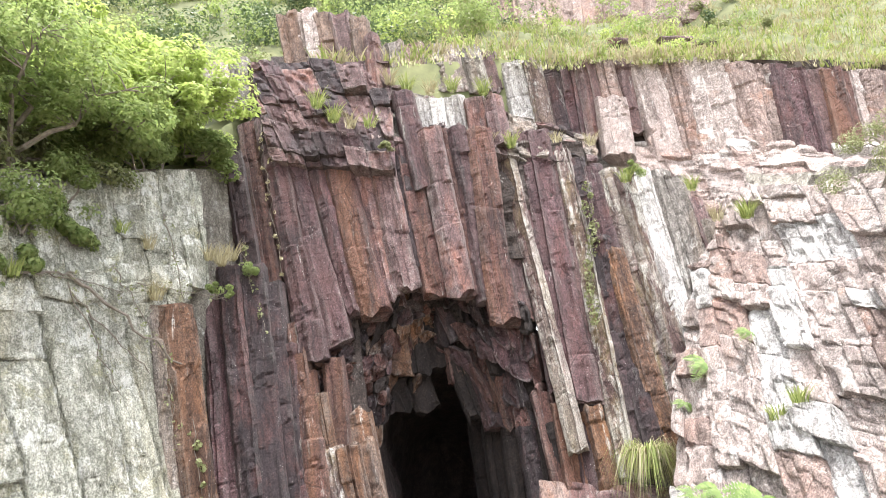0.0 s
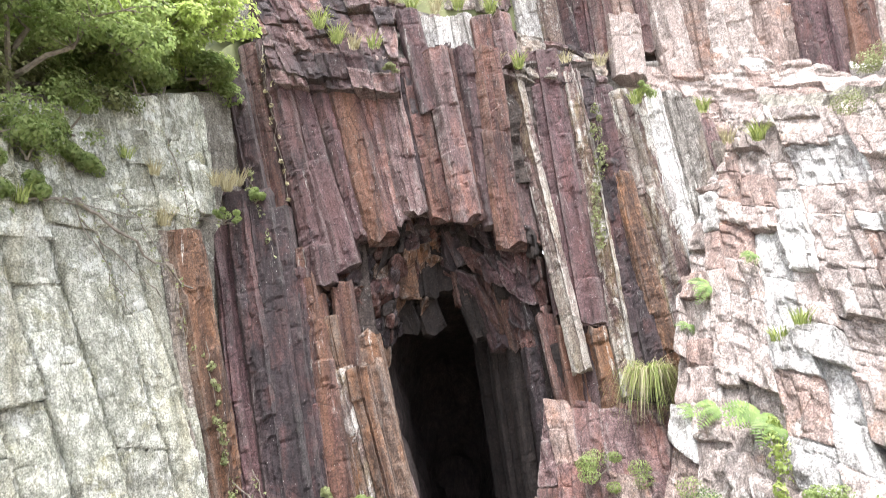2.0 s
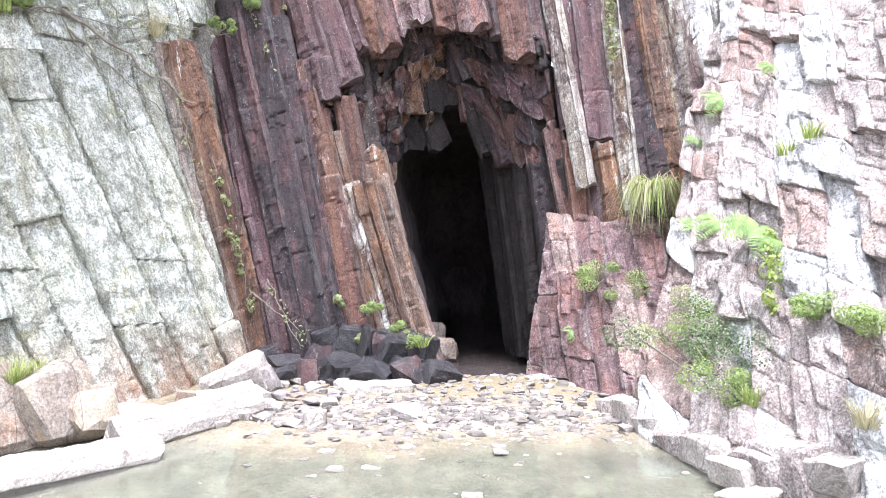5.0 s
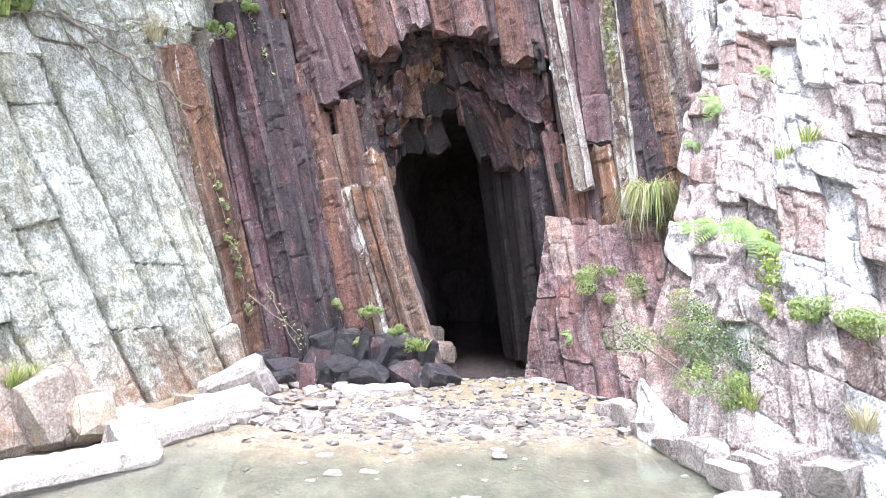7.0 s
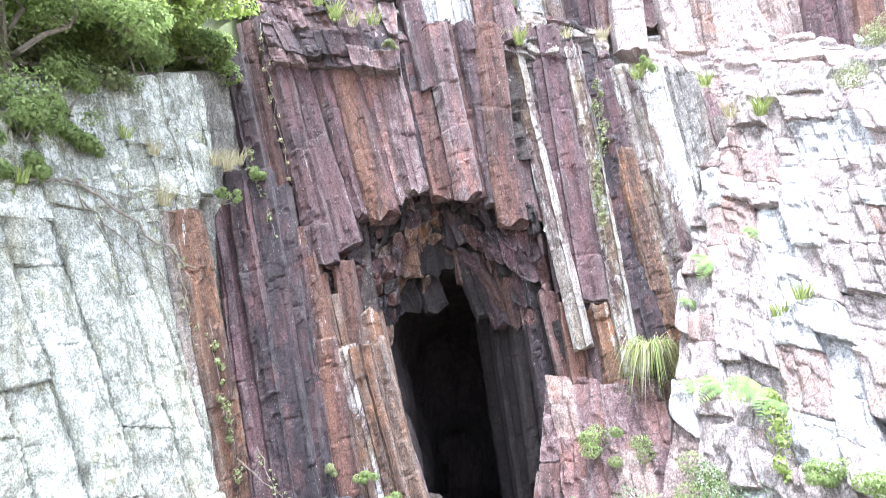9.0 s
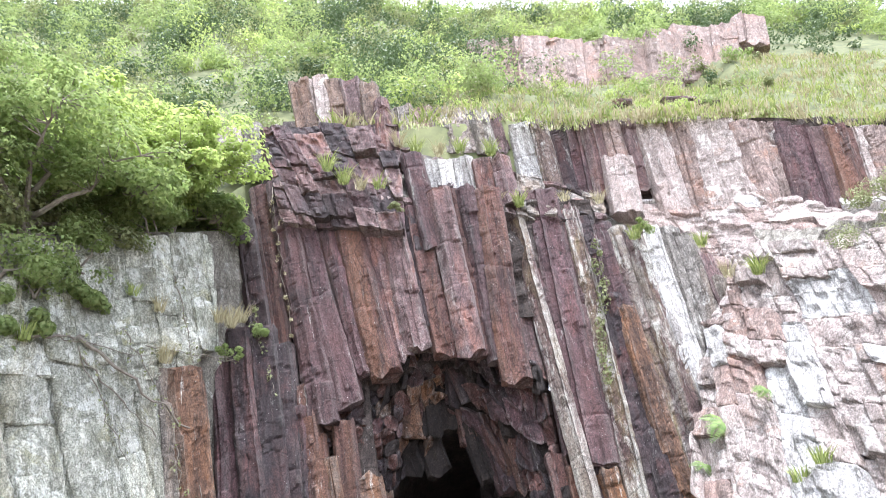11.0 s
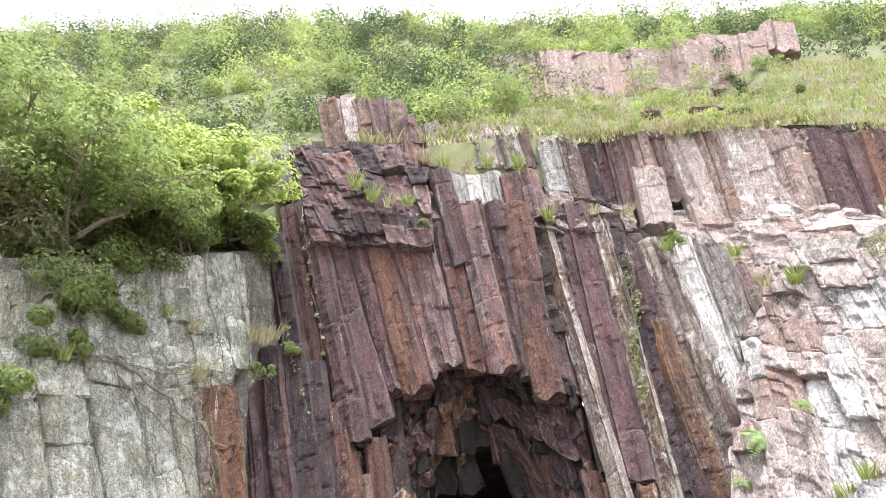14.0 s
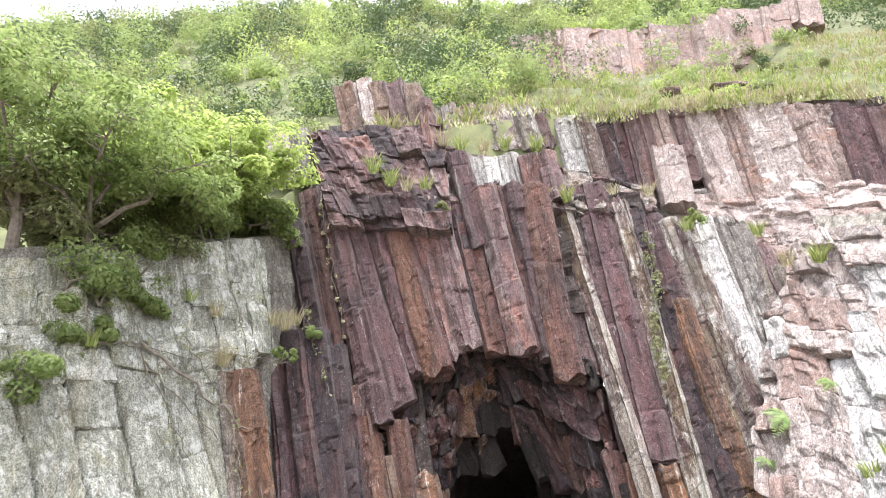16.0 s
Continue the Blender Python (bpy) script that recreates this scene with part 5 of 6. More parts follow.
stone(None, (-1.84, 12.85, 0.00), (0.38, 0.55, 1.27), "black", 216, up=(0.3, -0.17, 1), back=(-0.51, 1, 0), name="boulder", boxy=True, label="wet black layered rock heaped beside the cave", category="boulder", group="black rocks beside the cave")
stone(None, (-3.59, 13.09, 0.00), (0.46, 0.51, 0.61), "black", 217, up=(0.43, 0.23, 1), back=(-0.65, 1, 0), name="boulder", boxy=True, label="wet black layered rock heaped beside the cave", category="boulder", group="black rocks beside the cave")
stone(None, (-2.36, 13.35, 0.00), (0.62, 0.46, 1.25), "black", 218, up=(0.37, -0.12, 1), back=(-0.97, 1, 0), name="boulder", boxy=True, label="wet black layered rock heaped beside the cave", category="boulder", group="black rocks beside the cave")
stone(None, (-1.10, 13.08, 0.00), (0.42, 0.47, 1.07), "dark", 219, up=(0.01, -0.03, 1), back=(-0.16, 1, 0), name="boulder", boxy=True, label="wet black layered rock heaped beside the cave", category="boulder", group="black rocks beside the cave")
stone(None, (-1.69, 13.16, 0.00), (0.39, 0.43, 1.07), "black", 220, up=(0.12, -0.08, 1), back=(0.62, 1, 0), name="boulder", boxy=True, label="wet black layered rock heaped beside the cave", category="boulder", group="black rocks beside the cave")
stone(None, (-1.88, 12.58, 0.00), (0.74, 0.41, 0.56), "black", 221, up=(-0.26, -0.07, 1), back=(0.15, 1, 0), name="boulder", boxy=True, label="wet black layered rock heaped beside the cave", category="boulder", group="black rocks beside the cave")
stone(None, (-1.17, 13.07, 0.00), (0.74, 0.65, 0.98), "black", 222, up=(-0.19, 0.23, 1), back=(-0.93, 1, 0), name="boulder", boxy=True, label="wet black layered rock heaped beside the cave", category="boulder", group="black rocks beside the cave")
stone(None, (-0.42, 12.50, 0.00), (0.75, 0.45, 0.59), "black", 223, up=(0.57, -0.04, 1), back=(-0.83, 1, 0), name="boulder", boxy=True, label="wet black layered rock heaped beside the cave", category="boulder", group="black rocks beside the cave")
stone(None, (-1.60, 12.86, 0.00), (0.54, 0.44, 1.08), "dark", 224, up=(0.18, -0.03, 1), back=(-0.75, 1, 0), name="boulder", boxy=True, label="wet black layered rock heaped beside the cave", category="boulder", group="black rocks beside the cave")
stone(None, (-2.08, 12.56, 0.00), (0.64, 0.52, 0.66), "black", 225, up=(-0.04, -0.16, 1), back=(-0.6, 1, 0), name="boulder", boxy=True, label="wet black layered rock heaped beside the cave", category="boulder", group="black rocks beside the cave")
stone(None, (-2.21, 13.43, 0.00), (0.64, 0.58, 1.21), "black", 226, up=(-0.38, -0.08, 1), back=(-0.14, 1, 0), name="boulder", boxy=True, label="wet black layered rock heaped beside the cave", category="boulder", group="black rocks beside the cave")
stone(None, (-3.11, 12.25, 0.00), (0.65, 0.61, 0.55), "black", 227, up=(-0.2, -0.16, 1), back=(0.05, 1, 0), name="boulder", boxy=True, label="wet black layered rock heaped beside the cave", category="boulder", group="black rocks beside the cave")
stone(None, (-1.13, 12.66, 0.00), (0.35, 0.67, 0.68), "black", 228, up=(0.34, 0.26, 1), back=(0.96, 1, 0), name="boulder", boxy=True, label="wet black layered rock heaped beside the cave", category="boulder", group="black rocks beside the cave")
stone(None, (-2.90, 13.16, 0.00), (0.57, 0.51, 1.1), "dark", 229, up=(0.54, 0.21, 1), back=(0.03, 1, 0), name="boulder", boxy=True, label="wet black layered rock heaped beside the cave", category="boulder", group="black rocks beside the cave")
stone(None, (-1.46, 12.25, 0.00), (0.66, 0.65, 0.62), "black", 230, up=(-0.2, -0.08, 1), back=(0.92, 1, 0), name="boulder", boxy=True, label="wet black layered rock heaped beside the cave", category="boulder", group="black rocks beside the cave")
stone(None, (-0.83, 13.12, 0.00), (0.47, 0.65, 1.04), "black", 231, up=(0.28, 0.26, 1), back=(0.46, 1, 0), name="boulder", boxy=True, label="wet black layered rock heaped beside the cave", category="boulder", group="black rocks beside the cave")
stone(None, (-0.89, 12.71, 0.00), (0.49, 0.55, 0.61), "black", 232, up=(0.13, 0.2, 1), back=(-0.46, 1, 0), name="boulder", boxy=True, label="wet black layered rock heaped beside the cave", category="boulder", group="black rocks beside the cave")
stone(None, (-3.26, 12.55, 0.00), (0.46, 0.44, 0.51), "black", 233, up=(0.43, -0.14, 1), back=(-0.42, 1, 0), name="boulder", boxy=True, label="wet black layered rock heaped beside the cave", category="boulder", group="black rocks beside the cave")
stone(None, (-0.95, 12.85, 0.00), (0.46, 0.52, 1.15), "dark", 234, up=(-0.04, 0.28, 1), back=(0.58, 1, 0), name="boulder", boxy=True, label="wet black layered rock heaped beside the cave", category="boulder", group="black rocks beside the cave")
stone(None, (-1.17, 13.22, 0.00), (0.68, 0.65, 1.13), "black", 235, up=(-0.03, 0.17, 1), back=(0.59, 1, 0), name="boulder", boxy=True, label="wet black layered rock heaped beside the cave", category="boulder", group="black rocks beside the cave")
stone(None, (-2.27, 12.65, 0.00), (0.66, 0.68, 0.78), "black", 236, up=(0.39, -0.22, 1), back=(0.22, 1, 0), name="boulder", boxy=True, label="wet black layered rock heaped beside the cave", category="boulder", group="black rocks beside the cave")
stone(None, (-1.40, 13.46, 0.00), (0.54, 0.67, 1.23), "black", 237, up=(0.53, -0.24, 1), back=(0.21, 1, 0), name="boulder", boxy=True, label="wet black layered rock heaped beside the cave", category="boulder", group="black rocks beside the cave")
stone(None, (-0.74, 12.65, 0.00), (0.48, 0.68, 0.5), "black", 238, up=(0.46, 0.09, 1), back=(-0.27, 1, 0), name="boulder", boxy=True, label="wet black layered rock heaped beside the cave", category="boulder", group="black rocks beside the cave")
stone(None, (-0.85, 12.43, 0.00), (0.64, 0.5, 0.65), "dark", 239, up=(-0.1, -0.09, 1), back=(-0.35, 1, 0), name="boulder", boxy=True, label="wet black layered rock heaped beside the cave", category="boulder", group="black rocks beside the cave")
stone(None, (-1.95, 13.42, 0.00), (0.64, 0.45, 1.14), "black", 240, up=(-0.15, -0.07, 1), back=(-0.14, 1, 0), name="boulder", boxy=True, label="wet black layered rock heaped beside the cave", category="boulder", group="black rocks beside the cave")
stone(None, (-1.07, 13.44, 0.00), (0.44, 0.45, 1.02), "black", 241, up=(0.35, -0.23, 1), back=(-0.9, 1, 0), name="boulder", boxy=True, label="wet black layered rock heaped beside the cave", category="boulder", group="black rocks beside the cave")
stone(None, (-1.71, 12.54, 0.00), (0.68, 0.5, 0.69), "black", 242, up=(0.48, 0.14, 1), back=(-0.04, 1, 0), name="boulder", boxy=True, label="wet black layered rock heaped beside the cave", category="boulder", group="black rocks beside the cave")
stone(None, (2.60, 10.83, -0.12), (0.48, 0.64, 0.44), "pink", 243, up=(-0.15, 0.1, 1), back=(0.87, 0.3, 0), name="boulder", boxy=True, label="pale weathered boulder at the pond edge", category="boulder", group="pale boulders at the pond edge")
stone(None, (2.81, 10.35, -0.12), (0.56, 0.64, 0.60), "cream", 244, up=(-0.15, 0.1, 1), back=(0.87, 0.3, 0), name="boulder", boxy=True, label="pale weathered boulder at the pond edge", category="boulder", group="pale boulders at the pond edge")
stone(None, (2.96, 9.77, -0.12), (0.56, 0.64, 0.48), "cream", 245, up=(-0.15, 0.1, 1), back=(0.87, 0.3, 0), name="boulder", boxy=True, label="pale weathered boulder at the pond edge", category="boulder", group="pale boulders at the pond edge")
stone(None, (3.09, 9.25, -0.12), (0.56, 0.64, 0.40), "pink", 246, up=(-0.15, 0.1, 1), back=(0.87, 0.3, 0), name="boulder", boxy=True, label="pale weathered boulder at the pond edge", category="boulder", group="pale boulders at the pond edge")
stone(None, (3.12, 12.14, -0.12), (0.64, 0.64, 0.72), "cream", 247, up=(-0.15, 0.1, 1), back=(0.87, 0.3, 0), name="boulder", boxy=True, label="pale weathered boulder at the pond edge", category="boulder", group="pale boulders at the pond edge")
stone(None, (3.48, 11.54, -0.12), (0.72, 0.64, 0.80), "cream", 248, up=(-0.15, 0.1, 1), back=(0.87, 0.3, 0), name="boulder", boxy=True, label="pale weathered boulder at the pond edge", category="boulder", group="pale boulders at the pond edge")
stone(None, (3.54, 9.90, -0.12), (0.80, 0.64, 0.72), "pink", 249, up=(-0.15, 0.1, 1), back=(0.87, 0.3, 0), name="boulder", boxy=True, label="pale weathered boulder at the pond edge", category="boulder", group="pale boulders at the pond edge")
stone(None, (3.33, 8.56, -0.12), (0.80, 0.64, 0.56), "cream", 250, up=(-0.15, 0.1, 1), back=(0.87, 0.3, 0), name="boulder", boxy=True, label="pale weathered boulder at the pond edge", category="boulder", group="pale boulders at the pond edge")
stone(None, (3.44, 7.97, -0.12), (0.72, 0.64, 0.48), "cream", 251, up=(-0.15, 0.1, 1), back=(0.87, 0.3, 0), name="boulder", boxy=True, label="pale weathered boulder at the pond edge", category="boulder", group="pale boulders at the pond edge")
stone(None, (3.68, 7.80, -0.12), (0.80, 0.64, 0.64), "pink", 252, up=(-0.15, 0.1, 1), back=(0.87, 0.3, 0), name="boulder", boxy=True, label="pale weathered boulder at the pond edge", category="boulder", group="pale boulders at the pond edge")
stone(None, (3.90, 9.77, -0.12), (0.96, 0.64, 0.80), "cream", 253, up=(-0.15, 0.1, 1), back=(0.87, 0.3, 0), name="boulder", boxy=True, label="pale weathered boulder at the pond edge", category="boulder", group="pale boulders at the pond edge")
stone(None, (3.25, 7.46, -0.12), (0.56, 0.64, 0.24), "cream", 254, up=(-0.15, 0.1, 1), back=(0.87, 0.3, 0), name="boulder", boxy=True, label="pale weathered boulder at the pond edge", category="boulder", group="pale boulders at the pond edge")
stone(None, (3.85, 7.62, -0.12), (0.96, 0.64, 0.80), "pink", 255, up=(-0.15, 0.1, 1), back=(0.87, 0.3, 0), name="boulder", boxy=True, label="pale weathered boulder at the pond edge", category="boulder", group="pale boulders at the pond edge")
stone(None, (4.03, 7.30, -0.12), (0.96, 0.64, 0.80), "cream", 256, up=(-0.15, 0.1, 1), back=(0.87, 0.3, 0), name="boulder", boxy=True, label="pale weathered boulder at the pond edge", category="boulder", group="pale boulders at the pond edge")
stone(None, (4.24, 9.01, -0.12), (0.96, 0.64, 0.96), "cream", 257, up=(-0.15, 0.1, 1), back=(0.87, 0.3, 0), name="boulder", boxy=True, label="pale weathered boulder at the pond edge", category="boulder", group="pale boulders at the pond edge")
stone(None, (3.27, 9.01, 0.00), (0.3, 0.2, 0.17), "cream", 258, name="boulder", boxy=True, label="small broken stone in a pile by the pond", category="boulder", group="small stone pile")
stone(None, (3.46, 9.25, 0.00), (0.3, 0.2, 0.17), "cream", 259, name="boulder", boxy=True, label="small broken stone in a pile by the pond", category="boulder", group="small stone pile")
stone(None, (3.45, 8.95, -0.00), (0.3, 0.2, 0.17), "cream", 260, name="boulder", boxy=True, label="small broken stone in a pile by the pond", category="boulder", group="small stone pile")
stone(None, (3.51, 8.79, 0.00), (0.3, 0.2, 0.17), "cream", 261, name="boulder", boxy=True, label="small broken stone in a pile by the pond", category="boulder", group="small stone pile")
stone(None, (3.63, 8.86, 0.00), (0.3, 0.2, 0.17), "cream", 262, name="boulder", boxy=True, label="small broken stone in a pile by the pond", category="boulder", group="small stone pile")
stone(None, (3.59, 9.18, -0.00), (0.3, 0.2, 0.17), "cream", 263, name="boulder", boxy=True, label="small broken stone in a pile by the pond", category="boulder", group="small stone pile")
stone(None, (3.28, 8.86, 0.00), (0.3, 0.2, 0.17), "cream", 264, name="boulder", boxy=True, label="small broken stone in a pile by the pond", category="boulder", group="small stone pile")

# loose stones on the beach: a few shapes, many places
shapes = []
for i in range(8):
    bm = hull(random.Random(40 + i), 1.0, rs.uniform(0.6, 0.95), rs.uniform(0.35, 0.6), 13, 0.45)
    me = bpy.data.meshes.new("stone")
    bm.to_mesh(me)
    bm.free()
    me.materials.append(ROCK[("cream", "pebble", "cream", "pebble", "pebble", "stump", "pebble", "cream")[i]])
    shapes.append(me)
for i in range(290):
    if i < 60:
        x, y, s = rs.uniform(-3.7, -2.0), rs.uniform(10.0, 12.4), rs.uniform(0.12, 0.42)
    elif i < 80:
        x, y, s = rs.uniform(2.2, 3.4), rs.uniform(9.6, 12.5), rs.uniform(0.1, 0.3)
    elif i < 245:
        x, y, s = rs.uniform(-2.6, 2.6), rs.uniform(10.0, 13.8), rs.uniform(0.06, 0.26) * rs.uniform(0.5, 1)
    else:
        x, y, s = rs.uniform(-4.0, 3.2), rs.uniform(7.2, 9.6), rs.uniform(0.06, 0.15)
    ob = tagged(new("stone", shapes[i % 8]), "small broken stone lying on the gravel" if y > 10 else "stone lying on the pond bed", "stone", "loose stones on the beach")
    ob.matrix_world = pose(x, y, ground_height(x, y) - 0.06 * s, rs.uniform(-8, 8), rs.uniform(-8, 8), rs.uniform(0, 360)) @ Matrix.Diagonal((s, s, 0.7 * s, 1))

# a band of small flat rubble between the pond and the cave, too much to count
grs = np.random.default_rng(77)
chips, chip_faces = [], []
for i in range(2600):
    x, y = grs.normal(-0.2, 1.7), grs.normal(10.6, 0.5) if i < 1900 else grs.uniform(9.6, 13.2)
    if not -3.0 < x < 2.7 - 0.25 * max(0, 10.5 - y):
        continue
    r, turn_, sides = grs.uniform(0.015, 0.05) * grs.choice((1.0, 1.0, 1.7, 2.6)), grs.uniform(0, 6.3), int(grs.integers(4, 7))
    z, h, k0 = ground_height(x, y), r * grs.uniform(0.25, 0.6), len(chips)
    tip = grs.normal(size=2) * 0.15
    for top_, shrink in ((0, 1.0), (1, 0.75)):
        for j in range(sides):
            a = turn_ + 2 * math.pi * j / sides + grs.uniform(-0.3, 0.3)
            dx, dy = r * shrink * grs.uniform(0.8, 1.3) * math.cos(a), r * shrink * grs.uniform(0.6, 1.0) * math.sin(a)
            chips.append((x + dx, y + dy, z - 0.01 + top_ * h + tip[0] * dx + tip[1] * dy))
    chip_faces += [(k0 + j, k0 + (j + 1) % sides, k0 + sides + (j + 1) % sides, k0 + sides + j) for j in range(sides)]
    chip_faces.append(tuple(k0 + sides + j for j in range(sides)))
cm, n, l, b = nodes_of("rubble_chips")
g = n.new("ShaderNodeNewGeometry")
c = ramp(n, l, g.outputs["Random Per Island"], (0.0, (0.09, 0.08, 0.072)), (0.5, (0.19, 0.165, 0.145)), (1.0, (0.32, 0.285, 0.255)))
c = blend(n, l, 0.4, c, ramp(n, l, noised(n, l, mapped(n, l, (1, 1, 1), shift=False), 40, 5, 0.7), (0.35, 0.2), (0.65, 0.8)), "OVERLAY")
l.new(c, b.inputs["Base Color"])
b.inputs["Roughness"].default_value = 0.85
tagged(mesh_ob("rubble", chips, chip_faces, cm), "pale flat chips of rock strewn over the gravel beach", "rubble", kind="stuff")

# ---- plants ----
nrs = np.random.default_rng(11)


def shrub(place, r, material, label, leaf=0.09, count=900, lobes=7, group="", name="shrub", flat=0.75, category="shrub", stems=4):
    """A bush: stems from one root and uneven clumps of leaves."""
    e = holder(name, label, category, place, group)
    cs = nrs.normal(size=(lobes, 3)) * np.array([0.5, 0.5, 0.28]) * r + np.array([0, 0, 0.55 * r])
    ra = nrs.uniform(0.3, 0.6, lobes) * r
    bm = bmesh.new()
    for k in range(stems):
        limb(bm, wander(rs, (0, 0, -0.05), cs[k % lobes], 5, 0.12), 0.025 * r + 0.008, 0.006, 5)
    part("stem", bm, BARK, e)
    crown = new("crown", quads_mesh("crown", leaf_cloud(cs, ra, count, leaf, nrs, flat=flat), material))
    crown.parent = e
    tagged(crown, kind="stuff")
    return e


def tuft(place, height, count, material, label, spread=0.12, droop=0.25, lean=0.7, width=0.008, group="grass tufts on the ledges", face=None):
    e = holder("grass_tuft", label, "grass", place, group)
    ob = new("foliage", quads_mesh("foliage", blades(nrs, count, spread, height, width, droop, lean), material))
    ob.parent = e
    tagged(ob, kind="stuff")
    return e


def fern(place, size, fronds, label, out=(-0.6, -0.7), group="ferns on the rocks"):
    """Arching fronds, each with paired leaflets along its rib."""
    e = holder("fern", label, "fern", place, group)
    e.rotation_euler = (radians(48), 0, 0)
    for k in range(fronds):
        a = math.atan2(out[1], out[0]) + nrs.uniform(-1.5, 1.5)
        L = size * nrs.uniform(0.6, 1.1)
        way, side = np.array([math.cos(a), math.sin(a), 0]), np.array([-math.sin(a), math.cos(a), 0])
        vs = []
        m = 14
        for j in range(m):
            t = (j + 0.6) / m
            p = way * L * t + np.array([0, 0, L * (0.55 * t - 0.75 * t * t)])
            wl_ = 0.3 * L * math.sin(math.pi * (0.12 + 0.85 * t)) * nrs.uniform(0.85, 1.1)
            th = L / m * 0.55
            for sg in (-1, 1):
                tip = p + side * sg * wl_ + way * 0.25 * wl_ - np.array([0, 0, 0.15 * wl_])
                mid = p + side * sg * wl_ * 0.5 + way * 0.1 * wl_
                vs += [p, mid - way * th, tip, mid + way * th]
        ob = new("frond", quads_mesh("frond", np.array(vs), LEAF_FERN))
        ob.parent = e
        tagged(ob, kind="stuff")
    return e


def vine(path, label, leaves, material=LEAF_BRIGHT, leaf=0.07, thick=0.008, spread=0.12):
    e = holder("vine", label, "vine")
    bm = bmesh.new()
    limb(bm, wander(rs, path[0], path[1], 12, 0.025), thick, thick * 0.5, 5)
    part("stem", bm, BARK, e)
    if leaves:
        a, b_ = np.array(path[0]), np.array(path[1])
        cs = [a + (b_ - a) * t + nrs.normal(size=3) * 0.06 for t in np.linspace(0.05, 1, 14)]
        ob = new("foliage", quads_mesh("foliage", leaf_cloud(cs, nrs.uniform(0.4, 1.0, 14) * spread, leaves, leaf, nrs, flat=1.3), material))
        ob.parent = e
        tagged(ob, kind="stuff")
    return e


def tree(place, height, spread, label, bright, seed, leaves=15000, leaf=0.14, squash=0.8, lean=(0.0, -0.4)):
    """A broad many-stemmed tree: trunk, limbs, twigs and a crown of leaf clumps in layers."""
    rnd = random.Random(seed)
    rg = np.random.default_rng(seed)
    e = holder("tree", label, "tree", place)
    bm = bmesh.new()
    fork = Vector((lean[0] * 0.4, lean[1] * 0.4, height * 0.28))
    limb(bm, wander(rnd, (0, 0, -0.3), fork, 6, 0.06), 0.13, 0.09, 9)
    part("trunk", bm, BARK, e)
    cs, ra = [], []
    for k in range(11):
        a = 2 * math.pi * k / 11 + rnd.uniform(-0.3, 0.3)
        rr = spread * rnd.uniform(0.35, 0.95)
        tip = Vector((lean[0] + rr * math.cos(a), lean[1] + rr * math.sin(a), height * rnd.uniform(0.12, 0.95) * (1.15 - 0.35 * rr / spread)))
        bm = bmesh.new()
        path = wander(rnd, fork, tip, 7, 0.07)
        limb(bm, path, 0.06, 0.015, 6)
        bough = part("limb", bm, BARK, e)
        for p in path[3:]:
            for _ in range(4):
                q_ = p + Vector((rnd.uniform(-1, 1), rnd.uniform(-1, 1), rnd.uniform(-0.2, 0.8))) * spread * 0.28
                part("twig", limb(bmesh.new(), wander(rnd, p, q_, 4, 0.08), 0.016, 0.005, 4), BARK, bough)
                cs.append(q_)
                ra.append(rnd.uniform(0.13, 0.26) * spread)
    cs = np.array([tuple(c_) for c_ in cs])
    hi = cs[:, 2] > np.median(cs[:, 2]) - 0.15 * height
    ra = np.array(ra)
    # brighter leaves above, duller below: light from overhead painted into the crown's colour
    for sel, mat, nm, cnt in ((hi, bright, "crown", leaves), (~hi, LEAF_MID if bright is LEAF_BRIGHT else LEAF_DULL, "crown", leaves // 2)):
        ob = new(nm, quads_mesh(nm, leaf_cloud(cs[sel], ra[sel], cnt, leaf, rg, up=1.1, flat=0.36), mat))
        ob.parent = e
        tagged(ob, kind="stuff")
    return e


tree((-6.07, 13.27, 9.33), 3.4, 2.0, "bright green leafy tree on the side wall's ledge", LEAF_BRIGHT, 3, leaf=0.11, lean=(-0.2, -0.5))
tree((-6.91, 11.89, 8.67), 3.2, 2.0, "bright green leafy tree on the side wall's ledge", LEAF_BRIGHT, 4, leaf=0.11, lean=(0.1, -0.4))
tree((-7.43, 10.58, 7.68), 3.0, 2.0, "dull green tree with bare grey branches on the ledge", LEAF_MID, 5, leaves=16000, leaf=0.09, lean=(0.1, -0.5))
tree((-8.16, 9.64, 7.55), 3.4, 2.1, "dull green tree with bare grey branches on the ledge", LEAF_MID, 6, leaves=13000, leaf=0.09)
for k, (p, r, m) in enumerate(((((-6.83, 10.27, 7.04)), 0.8, LEAF_MID), (((-6.64, 10.87, 7.81)), 0.8, LEAF_MID), (((-7.24, 9.86, 7.17)), 0.9, LEAF_MID), (((-6.09, 12.11, 9.09)), 0.7, LEAF_MID), (((-5.38, 13.34, 9.98)), 0.6, LEAF_MID), (((-6.34, 10.92, 7.09)), 0.45, LEAF_MID), (((-6.78, 10.02, 6.28)), 0.5, LEAF_MID), (((-7.16, 9.29, 5.37)), 0.55, LEAF_MID))):
    shrub(p, r, m, "green bush hanging over the pale slabs", 0.075, 2600, group="bushes on the side wall")

